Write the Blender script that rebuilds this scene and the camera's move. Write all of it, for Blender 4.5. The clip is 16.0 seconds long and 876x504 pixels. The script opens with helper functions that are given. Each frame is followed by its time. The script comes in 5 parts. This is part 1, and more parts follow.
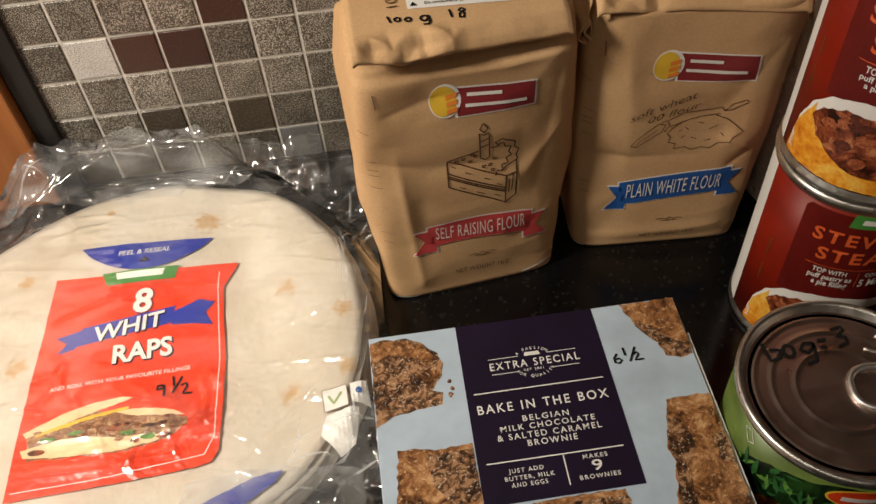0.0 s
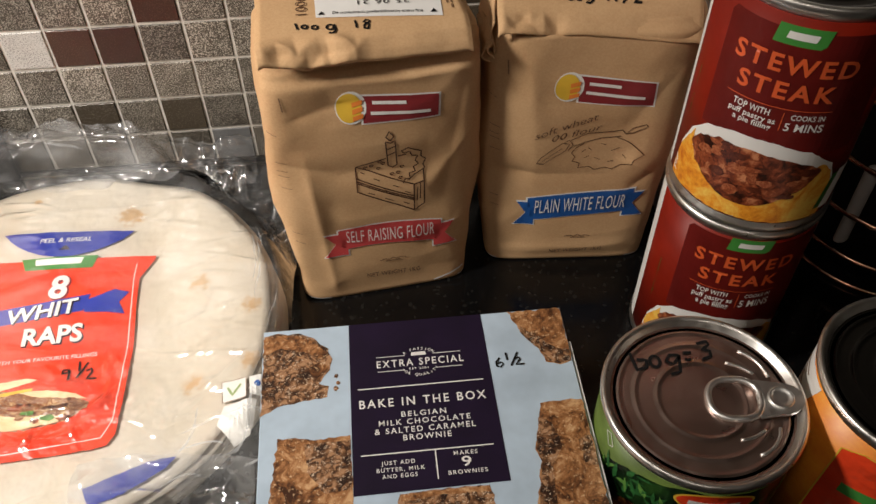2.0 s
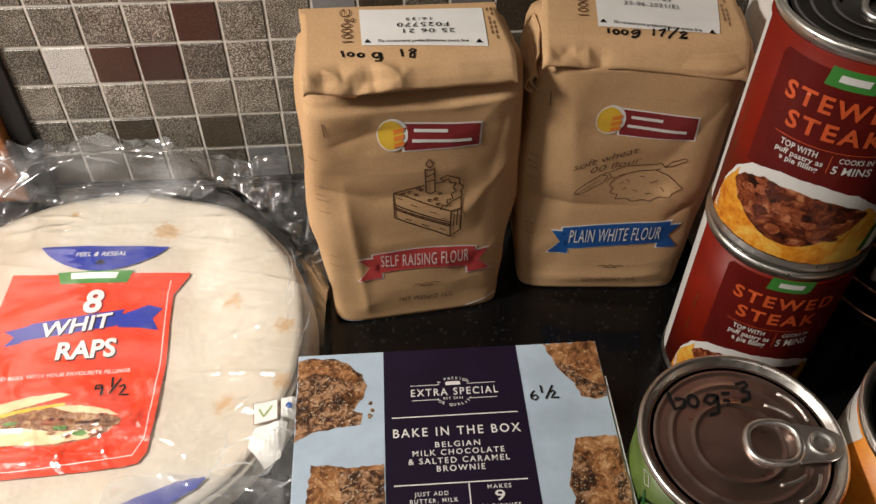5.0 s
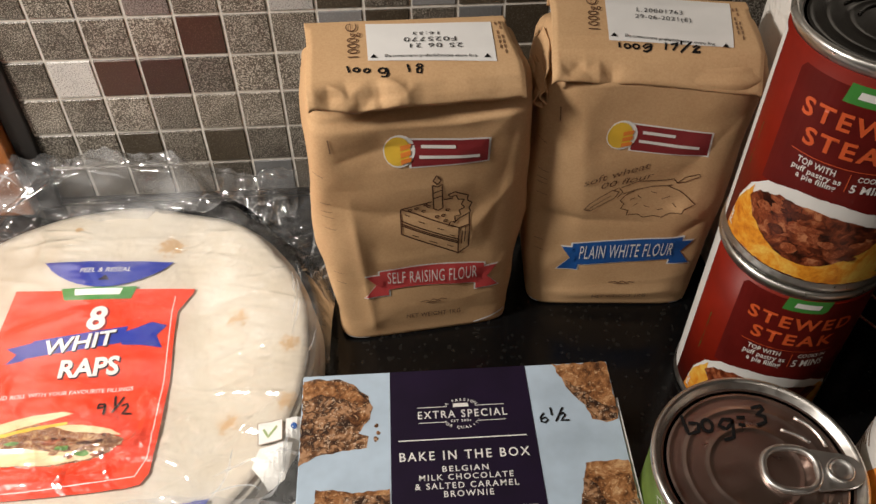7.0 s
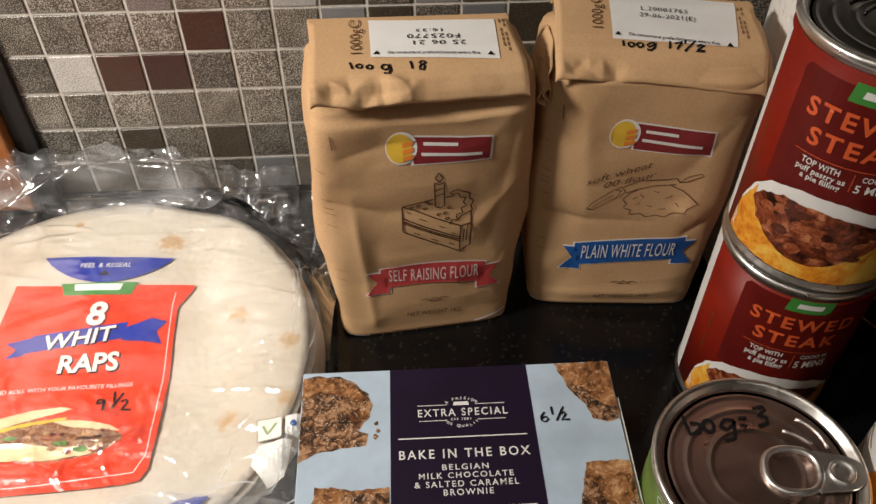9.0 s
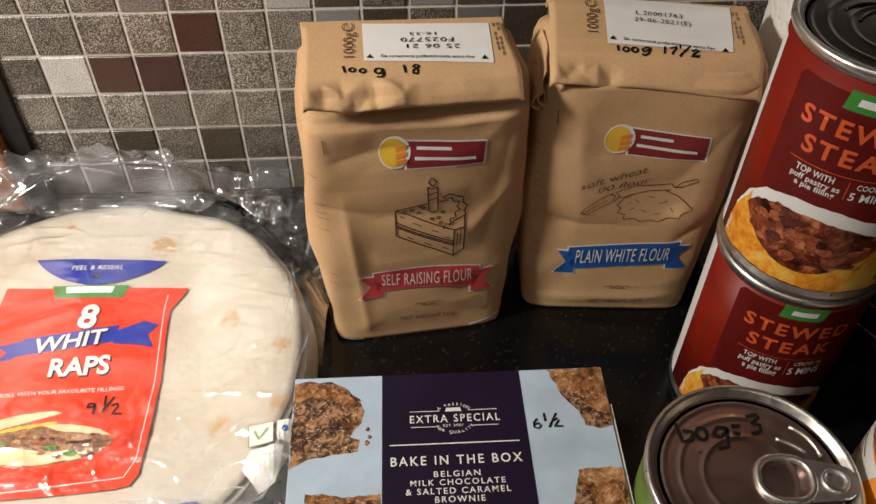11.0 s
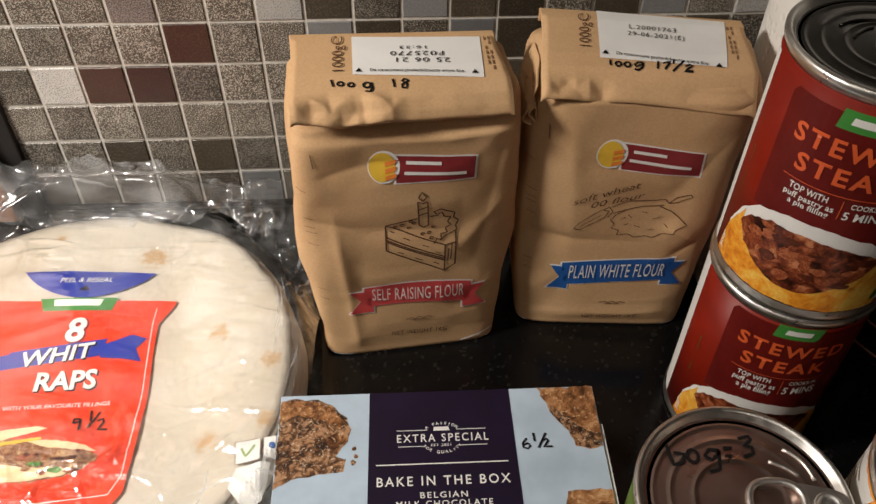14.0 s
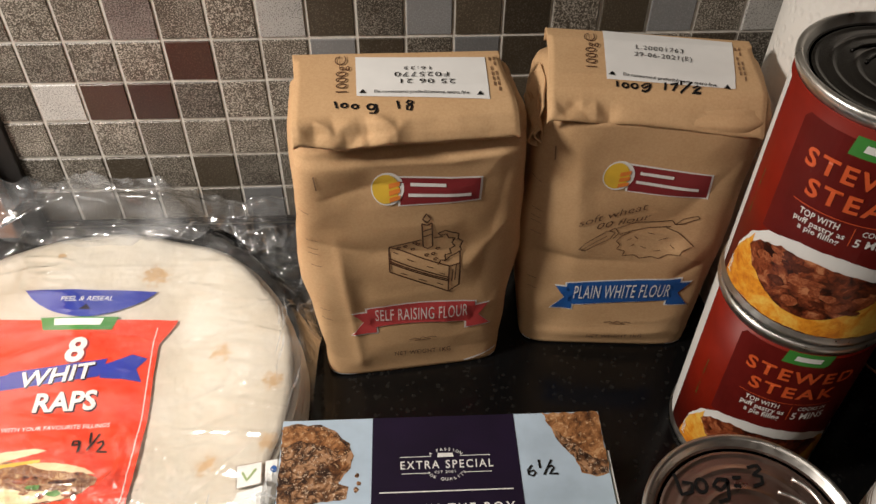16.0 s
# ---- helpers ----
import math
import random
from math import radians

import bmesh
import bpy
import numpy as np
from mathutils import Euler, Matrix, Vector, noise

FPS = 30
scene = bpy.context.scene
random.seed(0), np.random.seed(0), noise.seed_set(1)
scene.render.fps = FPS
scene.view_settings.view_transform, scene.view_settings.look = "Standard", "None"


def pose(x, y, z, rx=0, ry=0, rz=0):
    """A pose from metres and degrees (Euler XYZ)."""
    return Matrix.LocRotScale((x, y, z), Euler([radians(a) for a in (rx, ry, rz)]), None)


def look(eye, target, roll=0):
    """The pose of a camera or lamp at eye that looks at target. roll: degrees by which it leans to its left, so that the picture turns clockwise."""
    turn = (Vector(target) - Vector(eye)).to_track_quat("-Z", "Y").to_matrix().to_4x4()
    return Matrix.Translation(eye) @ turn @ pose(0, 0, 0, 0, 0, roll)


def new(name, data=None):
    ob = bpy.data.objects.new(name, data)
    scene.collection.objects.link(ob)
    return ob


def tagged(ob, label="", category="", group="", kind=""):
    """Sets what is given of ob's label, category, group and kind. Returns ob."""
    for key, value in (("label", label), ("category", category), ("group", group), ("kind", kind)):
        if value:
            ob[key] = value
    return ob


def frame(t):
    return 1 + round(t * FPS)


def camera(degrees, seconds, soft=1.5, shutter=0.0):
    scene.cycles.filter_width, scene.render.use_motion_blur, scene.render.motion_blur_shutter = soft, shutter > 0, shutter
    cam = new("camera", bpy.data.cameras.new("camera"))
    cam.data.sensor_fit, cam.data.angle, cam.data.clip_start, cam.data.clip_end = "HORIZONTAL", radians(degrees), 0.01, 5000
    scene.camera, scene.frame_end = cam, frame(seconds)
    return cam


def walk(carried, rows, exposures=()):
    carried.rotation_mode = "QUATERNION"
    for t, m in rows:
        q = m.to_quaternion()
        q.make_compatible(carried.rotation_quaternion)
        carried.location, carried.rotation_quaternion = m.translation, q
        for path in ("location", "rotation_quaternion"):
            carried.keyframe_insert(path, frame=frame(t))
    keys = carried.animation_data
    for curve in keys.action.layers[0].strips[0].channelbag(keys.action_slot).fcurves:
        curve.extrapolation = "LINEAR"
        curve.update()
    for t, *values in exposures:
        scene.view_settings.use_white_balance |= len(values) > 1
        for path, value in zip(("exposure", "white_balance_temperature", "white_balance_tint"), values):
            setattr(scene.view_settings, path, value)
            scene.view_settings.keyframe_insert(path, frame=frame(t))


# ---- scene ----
cam = camera(55.13, 16.0)
PATH = [
    (0, (0.16584, -0.39717, 0.35312), (0.20473, 0.25838, -0.40103), -5.101),
    (0.5, (0.16998, -0.39973, 0.34718), (0.23493, 0.26118, -0.40047), -3.943),
    (1, (0.18469, -0.41116, 0.35348), (0.25591, 0.25171, -0.39186), -1.939),
    (1.5, (0.19946, -0.41265, 0.35340), (0.27180, 0.25176, -0.39046), -0.705),
    (2, (0.19969, -0.41638, 0.35735), (0.26536, 0.25484, -0.38099), -0.400),
    (2.5, (0.20074, -0.41096, 0.36045), (0.25999, 0.26502, -0.37409), -0.107),
    (3, (0.18936, -0.40791, 0.36180), (0.24166, 0.27280, -0.36888), 0.156),
    (3.5, (0.18942, -0.41019, 0.36201), (0.23901, 0.27220, -0.36729), 0.295),
    (6, (0.19175, -0.40930, 0.36266), (0.23835, 0.27553, -0.36456), 0.173),
    (6.5, (0.19220, -0.40636, 0.36328), (0.23402, 0.28106, -0.36178), -0.174),
    (7, (0.19168, -0.40128, 0.36062), (0.22985, 0.28781, -0.36305), -0.317),
    (7.5, (0.19072, -0.39960, 0.36028), (0.22717, 0.29171, -0.36136), -0.315),
    (8, (0.18948, -0.39836, 0.35930), (0.22484, 0.29279, -0.36254), -0.263),
    (8.5, (0.19074, -0.39907, 0.35920), (0.22666, 0.29081, -0.36383), -0.035),
    (9, (0.19142, -0.40108, 0.35897), (0.22857, 0.28812, -0.36465), 0.096),
    (11.5, (0.19360, -0.39686, 0.35923), (0.23404, 0.29174, -0.36479), 0.659),
    (12, (0.19398, -0.39558, 0.35946), (0.23411, 0.29579, -0.36193), 0.779),
    (12.5, (0.19577, -0.39426, 0.35971), (0.23624, 0.29899, -0.35985), 0.890),
    (13, (0.19840, -0.39376, 0.35966), (0.23725, 0.30094, -0.35859), 0.775),
    (13.5, (0.20015, -0.39337, 0.35864), (0.23773, 0.30216, -0.35888), 0.664),
    (14, (0.19941, -0.39213, 0.35841), (0.23669, 0.30229, -0.36019), 0.615),
    (14.5, (0.19739, -0.39268, 0.36200), (0.23343, 0.30236, -0.35607), 0.536),
    (15, (0.19526, -0.39173, 0.36245), (0.22923, 0.30436, -0.35470), 0.472),
    (15.5, (0.19714, -0.38842, 0.36181), (0.23238, 0.30843, -0.35454), 0.557),
    (16, (0.19834, -0.38389, 0.36041), (0.23469, 0.31520, -0.35369), 0.684),
]
walk(cam, [(t, look(eye, target, roll)) for t, eye, target, roll in PATH], ((0, -0.18, 7100, 10), (0.5, 0.0, 6950, 10), (1.5, 0.0, 6500, 10), (16, 0.0, 6500, 10)))

# ---- light ----
world = bpy.data.worlds.new("room_air")
scene.world = world
world.use_nodes = True
world.node_tree.nodes["Background"].inputs[0].default_value = (1.0, 0.82, 0.62, 1)
world.node_tree.nodes["Background"].inputs[1].default_value = 0.002


def area_lamp(name, eye, target, size, power, colour, spread=180):
    data = bpy.data.lights.new(name, "AREA")
    data.shape, data.size, data.energy, data.color, data.spread = "DISK", size, power, colour, radians(spread)
    ob = new(name, data)
    ob.matrix_world = look(eye, target)
    return ob


area_lamp("kitchen_light", (-0.25, -0.285, 0.48), (0.06, -0.12, 0.06), 0.09, 1.76, (1.0, 0.92, 0.83), 110)
# unseen lamps, added for glints on the film and fill on the fronts
for sx, sy in ((-0.30, -0.80), (-0.55, -1.35), (0.15, -1.6)):
    area_lamp("fill_lamp", (sx, sy, 1.47), (sx, sy + 0.1, 0.0), 0.06, 1.25, (1.0, 0.88, 0.76))

from mathutils.bvhtree import BVHTree

MM = 0.001


# ---- materials ----
def mat(name, colour=(0.5, 0.5, 0.5), rough=0.6, metal=0.0):
    m = bpy.data.materials.new(name)
    m.use_nodes = True
    b = m.node_tree.nodes["Principled BSDF"]
    b.inputs["Base Color"].default_value = (*colour, 1)
    b.inputs["Roughness"].default_value = rough
    b.inputs["Metallic"].default_value = metal
    return m


class Nodes:
    """Short ways to add nodes to a material."""

    def __init__(self, m):
        self.m, self.t = m, m.node_tree
        self.b = self.t.nodes["Principled BSDF"]
        self.co = self.t.nodes.new("ShaderNodeTexCoord").outputs["Object"]

    def link(self, a, b):
        self.t.links.new(a, b)

    def noise(self, scale, detail=3, rough=0.55, co=None):
        n = self.t.nodes.new("ShaderNodeTexNoise")
        n.inputs["Scale"].default_value, n.inputs["Detail"].default_value, n.inputs["Roughness"].default_value = scale, detail, rough
        self.link(co or self.co, n.inputs["Vector"])
        return n.outputs["Fac"]

    def cells(self, scale, out="Distance", co=None):
        n = self.t.nodes.new("ShaderNodeTexVoronoi")
        n.inputs["Scale"].default_value = scale
        self.link(co or self.co, n.inputs["Vector"])
        return n.outputs[out]

    def ramp(self, fac, stops):
        r = self.t.nodes.new("ShaderNodeValToRGB")
        e = r.color_ramp.elements
        while len(e) < len(stops):
            e.new(0.5)
        for k, (p, c) in zip(e, stops):
            k.position, k.color = p, (*(c if isinstance(c, tuple) else (c, c, c)), 1)
        self.link(fac, r.inputs[0])
        return r.outputs[0]

    def mix(self, fac, a, b, how="MIX"):
        x = self.t.nodes.new("ShaderNodeMix")
        x.data_type, x.blend_type = "RGBA", how
        for value, socket in ((fac, x.inputs[0]), (a, x.inputs[6]), (b, x.inputs[7])):
            if isinstance(value, (int, float)):
                socket.default_value = value
            elif isinstance(value, tuple):
                socket.default_value = (*value, 1)
            else:
                self.link(value, socket)
        return x.outputs[2]

    def math(self, op, a, b=0.0):
        x = self.t.nodes.new("ShaderNodeMath")
        x.operation = op
        for value, socket in zip((a, b), x.inputs):
            if isinstance(value, (int, float)):
                socket.default_value = value
            else:
                self.link(value, socket)
        return x.outputs[0]

    def chance(self):
        return self.t.nodes.new("ShaderNodeObjectInfo").outputs["Random"]

    def colour(self, c):
        self.link(c, self.b.inputs["Base Color"])

    def rough(self, r):
        self.link(r, self.b.inputs["Roughness"])

    def bump(self, h, strength=0.3, distance=0.001):
        n = self.t.nodes.new("ShaderNodeBump")
        n.inputs["Strength"].default_value, n.inputs["Distance"].default_value = strength, distance
        self.link(h, n.inputs["Height"])
        self.link(n.outputs[0], self.b.inputs["Normal"])


def kraft_paper():
    m = mat("kraft_paper", rough=0.75)
    n = Nodes(m)
    n.b.inputs["Specular IOR Level"].default_value = 0.25
    big, fine = n.noise(28, 4), n.noise(900, 3, 0.7)
    c = n.ramp(big, [(0.3, (0.54, 0.335, 0.172)), (0.7, (0.62, 0.40, 0.215))])
    n.colour(n.mix(0.25, c, n.ramp(fine, [(0.35, 0.25), (0.65, 0.7)]), "SOFT_LIGHT"))
    n.bump(n.mix(0.25, n.noise(140, 4), fine), 0.15, 0.0006)
    return m


def granite():
    m = mat("black_granite", rough=0.16)
    n = Nodes(m)
    n.b.inputs["Specular IOR Level"].default_value = 0.32
    flake = n.ramp(n.cells(620, "Color"), [(0.80, 0.0), (0.86, 1.0)])
    dust = n.ramp(n.noise(160, 5, 0.8), [(0.62, 0.0), (0.72, 1.0)])
    c = n.mix(n.math("MULTIPLY", flake, 0.18), (0.004, 0.004, 0.0042), (0.05, 0.048, 0.042))
    n.colour(n.mix(n.math("MULTIPLY", dust, 0.12), c, (0.09, 0.085, 0.075)))
    n.rough(n.ramp(n.noise(30, 4), [(0.3, 0.12), (0.7, 0.26)]))
    return m


def tile_stuff(name, ground, fleck, share, rough):
    """Glazed stone mosaic: a ground with pale flecks; share is how much of it is flecked. The fleck colour is grain and
    painted glitter glints.
    """
    m = mat(name, rough=rough)
    n = Nodes(m)
    shift = n.t.nodes.new("ShaderNodeVectorMath")
    shift.operation = "ADD"
    n.link(n.co, shift.inputs[0])
    n.link(n.math("MULTIPLY", n.chance(), 7.0), shift.inputs[1])
    co = shift.outputs[0]
    grain = n.noise(1450, 3, 0.6, co)
    drift = n.noise(75, 3, 0.5, co)
    g = n.math("ADD", grain, n.math("MULTIPLY", n.math("SUBTRACT", drift, 0.5), 0.16))
    f = n.ramp(g, [(1 - share - 0.05, 0.0), (1 - share + 0.07, 1.0)])
    tone = n.math("ADD", 0.6, n.math("MULTIPLY", n.chance(), 0.65))
    c = n.mix(f, ground, fleck)
    n.colour(n.mix(1.0, c, tone, "MULTIPLY"))
    n.bump(g, 0.35, 0.0005)
    return m


def grout_stuff():
    m = mat("pale_grout", rough=0.85)
    n = Nodes(m)
    n.colour(n.ramp(n.noise(220, 4), [(0.3, (0.50, 0.47, 0.42)), (0.7, (0.66, 0.63, 0.57))]))
    n.bump(n.noise(900, 3), 0.3, 0.0004)
    return m


def tortilla_stuff():
    m = mat("flour_tortilla", rough=0.7)
    n = Nodes(m)
    c = n.ramp(n.noise(24, 5), [(0.34, (0.55, 0.485, 0.39)), (0.5, (0.61, 0.555, 0.465)), (0.66, (0.65, 0.605, 0.53))])
    spots = None
    for x, y, r in ((0.103, -0.1195, 0.0075), (0.1315, -0.141, 0.007), (0.059, -0.062, 0.011), (0.104, -0.182, 0.007), (0.132, -0.174, 0.007), (0.004, -0.045, 0.003), (-0.03, -0.145, 0.008), (-0.035, -0.09, 0.006)):
        v = n.t.nodes.new("ShaderNodeVectorMath")
        v.operation = "DISTANCE"
        flat = n.t.nodes.new("ShaderNodeVectorMath")
        flat.operation = "MULTIPLY"
        flat.inputs[1].default_value = (1, 1, 0)
        n.link(n.co, flat.inputs[0])
        n.link(flat.outputs[0], v.inputs[0])
        v.inputs[1].default_value = (x, y, 0)
        s = n.math("SUBTRACT", 1.0, n.math("DIVIDE", v.outputs["Value"], r))
        spots = s if spots is None else n.math("MAXIMUM", spots, s)
    f = n.math("ADD", spots, n.math("MULTIPLY", n.math("SUBTRACT", n.noise(260, 4, 0.65), 0.5), 2.6))
    f = n.ramp(f, [(0.12, 0.0), (0.75, 1.0)])
    f = n.math("MULTIPLY", f, n.ramp(spots, [(0.0, 0.0), (0.25, 1.0)]))
    c = n.mix(n.math("MULTIPLY", f, 0.65), c, (0.50, 0.28, 0.09))
    speck = n.ramp(n.noise(180, 5, 0.75), [(0.70, 0.0), (0.80, 0.35)])
    n.colour(n.mix(speck, c, (0.62, 0.45, 0.22)))
    n.bump(n.mix(0.3, n.noise(50, 5), n.noise(300, 3)), 0.5, 0.003)
    n.b.inputs["Subsurface Weight"].default_value = 0.0
    return m


def clear_film():
    """Clear plastic film: see-through, with gloss that grows at grazing angles."""
    m = mat("clear_film", (1, 1, 1), 0.06)
    t = m.node_tree
    n = Nodes(m)
    clear = t.nodes.new("ShaderNodeBsdfTransparent")
    clear.inputs[0].default_value = (0.985, 0.985, 0.985, 1)
    gloss = t.nodes.new("ShaderNodeBsdfGlossy")
    gloss.inputs["Roughness"].default_value = 0.09
    # whitish diffuse streaks, painted in for soft reflections on the film
    haze = t.nodes.new("ShaderNodeBsdfDiffuse")
    haze.inputs[0].default_value = (0.8, 0.82, 0.84, 1)
    fres = t.nodes.new("ShaderNodeFresnel")
    fres.inputs[0].default_value = 1.5
    bump = t.nodes.new("ShaderNodeBump")
    bump.inputs["Strength"].default_value, bump.inputs["Distance"].default_value = 0.6, 0.0018
    n.link(bump.outputs[0], gloss.inputs["Normal"])
    n.link(bump.outputs[0], fres.inputs["Normal"])
    soft = t.nodes.new("ShaderNodeMixShader")
    streak = t.nodes.new("ShaderNodeMapping")
    streak.inputs["Scale"].default_value, streak.inputs["Rotation"].default_value = (0.35, 1.0, 1.0), (0, 0, 0.5)
    n.link(n.co, streak.inputs[0])
    n.link(n.mix(0.3, n.noise(70, 2, 0.5, streak.outputs[0]), n.noise(170, 2, 0.5, streak.outputs[0])), bump.inputs["Height"])
    n.link(n.ramp(n.noise(55, 4, 0.6, streak.outputs[0]), [(0.42, 0.015), (0.72, 0.10)]), soft.inputs[0])
    n.link(clear.outputs[0], soft.inputs[1])
    n.link(haze.outputs[0], soft.inputs[2])
    both = t.nodes.new("ShaderNodeMixShader")
    n.link(n.math("MULTIPLY", fres.outputs[0], 2.6), both.inputs[0])
    n.link(soft.outputs[0], both.inputs[1])
    n.link(gloss.outputs[0], both.inputs[2])
    n.link(both.outputs[0], t.nodes["Material Output"].inputs[0])
    return m


def printed(name, colour, rough=0.45, vary=0.12, scale=60):
    m = mat(name, colour, rough)
    n = Nodes(m)
    lo, hi = tuple(c * (1 - vary) for c in colour), tuple(min(1, c * (1 + vary)) for c in colour)
    n.colour(n.ramp(n.noise(scale, 4), [(0.3, lo), (0.7, hi)]))
    return m


def food_print(name, stops, scale, fleck=None, rough=0.4, chunk=0):
    """A printed photograph of food: mottled colours, with pale glints."""
    m = mat(name, rough=rough)
    n = Nodes(m)
    warp = n.t.nodes.new("ShaderNodeVectorMath")
    warp.operation = "ADD"
    n.link(n.co, warp.inputs[0])
    n.link(n.math("MULTIPLY", n.noise(scale * 0.8, 2), 0.02), warp.inputs[1])
    base = n.mix(0.35, n.noise(scale * 0.55, 8, 0.72, warp.outputs[0]), n.noise(scale * 3.5, 4, 0.7, warp.outputs[0]))
    if chunk:
        base = n.math("SUBTRACT", n.math("ADD", base, 0.16), n.math("MULTIPLY", n.cells(chunk, "Distance", warp.outputs[0]), 0.36))
    c = n.ramp(base, stops)
    if fleck:
        f = n.ramp(n.noise(scale * 7, 3, 0.7), [(0.58, 0.0), (0.66, 0.85)])
        c = n.mix(f, c, fleck)
    n.colour(c)
    return m


def wood_stuff():
    m = mat("orange_wood", rough=0.4)
    n = Nodes(m)
    mp = n.t.nodes.new("ShaderNodeMapping")
    mp.inputs["Scale"].default_value = (60, 60, 4)
    n.link(n.co, mp.inputs[0])
    g = n.noise(1.0, 5, 0.6, mp.outputs[0])
    n.colour(n.ramp(g, [(0.25, (0.20, 0.062, 0.014)), (0.6, (0.36, 0.125, 0.032)), (0.8, (0.44, 0.17, 0.05))]))
    n.bump(g, 0.2, 0.0005)
    return m


def metal_stuff(name, colour, rough, scale=400):
    m = mat(name, colour, rough, 1.0)
    n = Nodes(m)
    n.rough(n.ramp(n.noise(scale, 3), [(0.3, rough * 0.8), (0.7, rough * 1.25)]))
    return m


def paper_roll_stuff():
    m = mat("kitchen_paper", (0.78, 0.75, 0.70), 0.9)
    n = Nodes(m)
    n.bump(n.ramp(n.cells(230), [(0.1, 0.0), (0.5, 1.0)]), 0.5, 0.0012)
    return m


def leaf_label():
    m = mat("green_label", rough=0.35)
    n = Nodes(m)
    mp = n.t.nodes.new("ShaderNodeMapping")
    mp.inputs["Scale"].default_value, mp.inputs["Rotation"].default_value = (120, 120, 45), (0.5, 0.3, 0.6)
    n.link(n.co, mp.inputs[0])
    g = n.mix(0.4, n.noise(1.6, 4, 0.6, mp.outputs[0]), n.cells(1.3, "Distance", mp.outputs[0]))
    n.colour(n.ramp(g, [(0.40, (0.002, 0.004, 0.002)), (0.55, (0.006, 0.022, 0.006)), (0.70, (0.02, 0.07, 0.012))]))
    return m


def plaster(name, colour):
    m = mat(name, colour, 0.8)
    n = Nodes(m)
    n.colour(n.ramp(n.noise(3, 5), [(0.3, tuple(c * 0.92 for c in colour)), (0.7, colour)]))
    n.bump(n.noise(90, 4), 0.1, 0.002)
    return m


KRAFT, GRANITE, GROUT = kraft_paper(), granite(), grout_stuff()
TILE = {
    "s": tile_stuff("flecked_tile", (0.058, 0.047, 0.034), (0.46, 0.42, 0.36), 0.46, 0.28),
    "l": tile_stuff("silver_tile", (0.20, 0.19, 0.175), (0.62, 0.60, 0.57), 0.58, 0.3),
    "d": tile_stuff("dark_tile", (0.058, 0.046, 0.032), (0.12, 0.10, 0.075), 0.42, 0.22),
    # r and p: a red reflection on the wall, tinted into the tile colour
    "r": tile_stuff("red_tinted_dark_tile", (0.060, 0.026, 0.016), (0.11, 0.055, 0.036), 0.42, 0.22),
    "p": tile_stuff("red_tinted_flecked_tile", (0.10, 0.075, 0.066), (0.42, 0.36, 0.33), 0.50, 0.28),
    "g": tile_stuff("grey_tile", (0.20, 0.20, 0.20), (0.27, 0.27, 0.27), 0.45, 0.25),
}
TORTILLA, FILM, WOOD = tortilla_stuff(), clear_film(), wood_stuff()
TIN = metal_stuff("tin_plate", (0.78, 0.76, 0.72), 0.34)
LID = metal_stuff("lacquered_lid", (0.52, 0.385, 0.335), 0.34, 120)
DARK_LID = metal_stuff("dark_reflective_lid", (0.09, 0.085, 0.08), 0.22, 120)
ALLOY = metal_stuff("pull_tab_alloy", (0.80, 0.79, 0.77), 0.38)
COPPER = metal_stuff("copper_wire", (0.62, 0.34, 0.24), 0.22)
ROLL = paper_roll_stuff()
WHITE = printed("white_print", (0.80, 0.79, 0.76), 0.5, 0.05)
PAPER_LABEL = printed("white_paper_label", (0.80, 0.79, 0.77), 0.6, 0.04)
INK = printed("black_marker", (0.010, 0.009, 0.009), 0.85, 0.3)
INK.node_tree.nodes["Principled BSDF"].inputs["Specular IOR Level"].default_value = 0.15
BROWN_INK = printed("brown_ink", (0.085, 0.035, 0.015), 0.6, 0.3)
FADED_INK = printed("faded_brown_ink", (0.20, 0.11, 0.055), 0.6, 0.3)
PINK = printed("pink_red_print", (0.62, 0.075, 0.075), 0.5)
BLUE = printed("blue_print", (0.016, 0.10, 0.36), 0.5)
ROYAL = printed("royal_blue_print", (0.022, 0.045, 0.36), 0.3)
MAROON = printed("maroon_print", (0.24, 0.022, 0.026), 0.5)
PANEL = printed("dark_maroon_print", (0.125, 0.010, 0.008), 0.35, 0.2)
YELLOW = printed("yellow_print", (0.78, 0.50, 0.05), 0.5)
ORANGE = printed("orange_print", (0.80, 0.24, 0.04), 0.5)
LETTER_ORANGE = printed("orange_letter_print", (0.72, 0.115, 0.03), 0.4)
RED_TIN = printed("red_label_paper", (0.215, 0.012, 0.004), 0.42, 0.15)
POUCH_RED = printed("orange_red_print", (0.76, 0.055, 0.014), 0.35)
pouch = Nodes(POUCH_RED)
pouch.bump(pouch.mix(0.35, pouch.noise(32, 2), pouch.noise(110, 2)), 0.6, 0.006)
for stuff in (RED_TIN, PANEL):
    stuff.node_tree.nodes["Principled BSDF"].inputs["Specular IOR Level"].default_value = 0.22
OLIVE = printed("olive_mark_print", (0.30, 0.40, 0.16), 0.5)
GREEN = printed("green_print", (0.055, 0.26, 0.045), 0.4)
SKY = printed("pale_blue_board", (0.44, 0.55, 0.66), 0.5, 0.14, 45)
PLUM = printed("dark_plum_board", (0.010, 0.004, 0.020), 0.6, 0.2)
PLUM.node_tree.nodes["Principled BSDF"].inputs["Specular IOR Level"].default_value = 0.25
CARD = printed("white_card_edge", (0.72, 0.72, 0.71), 0.6)
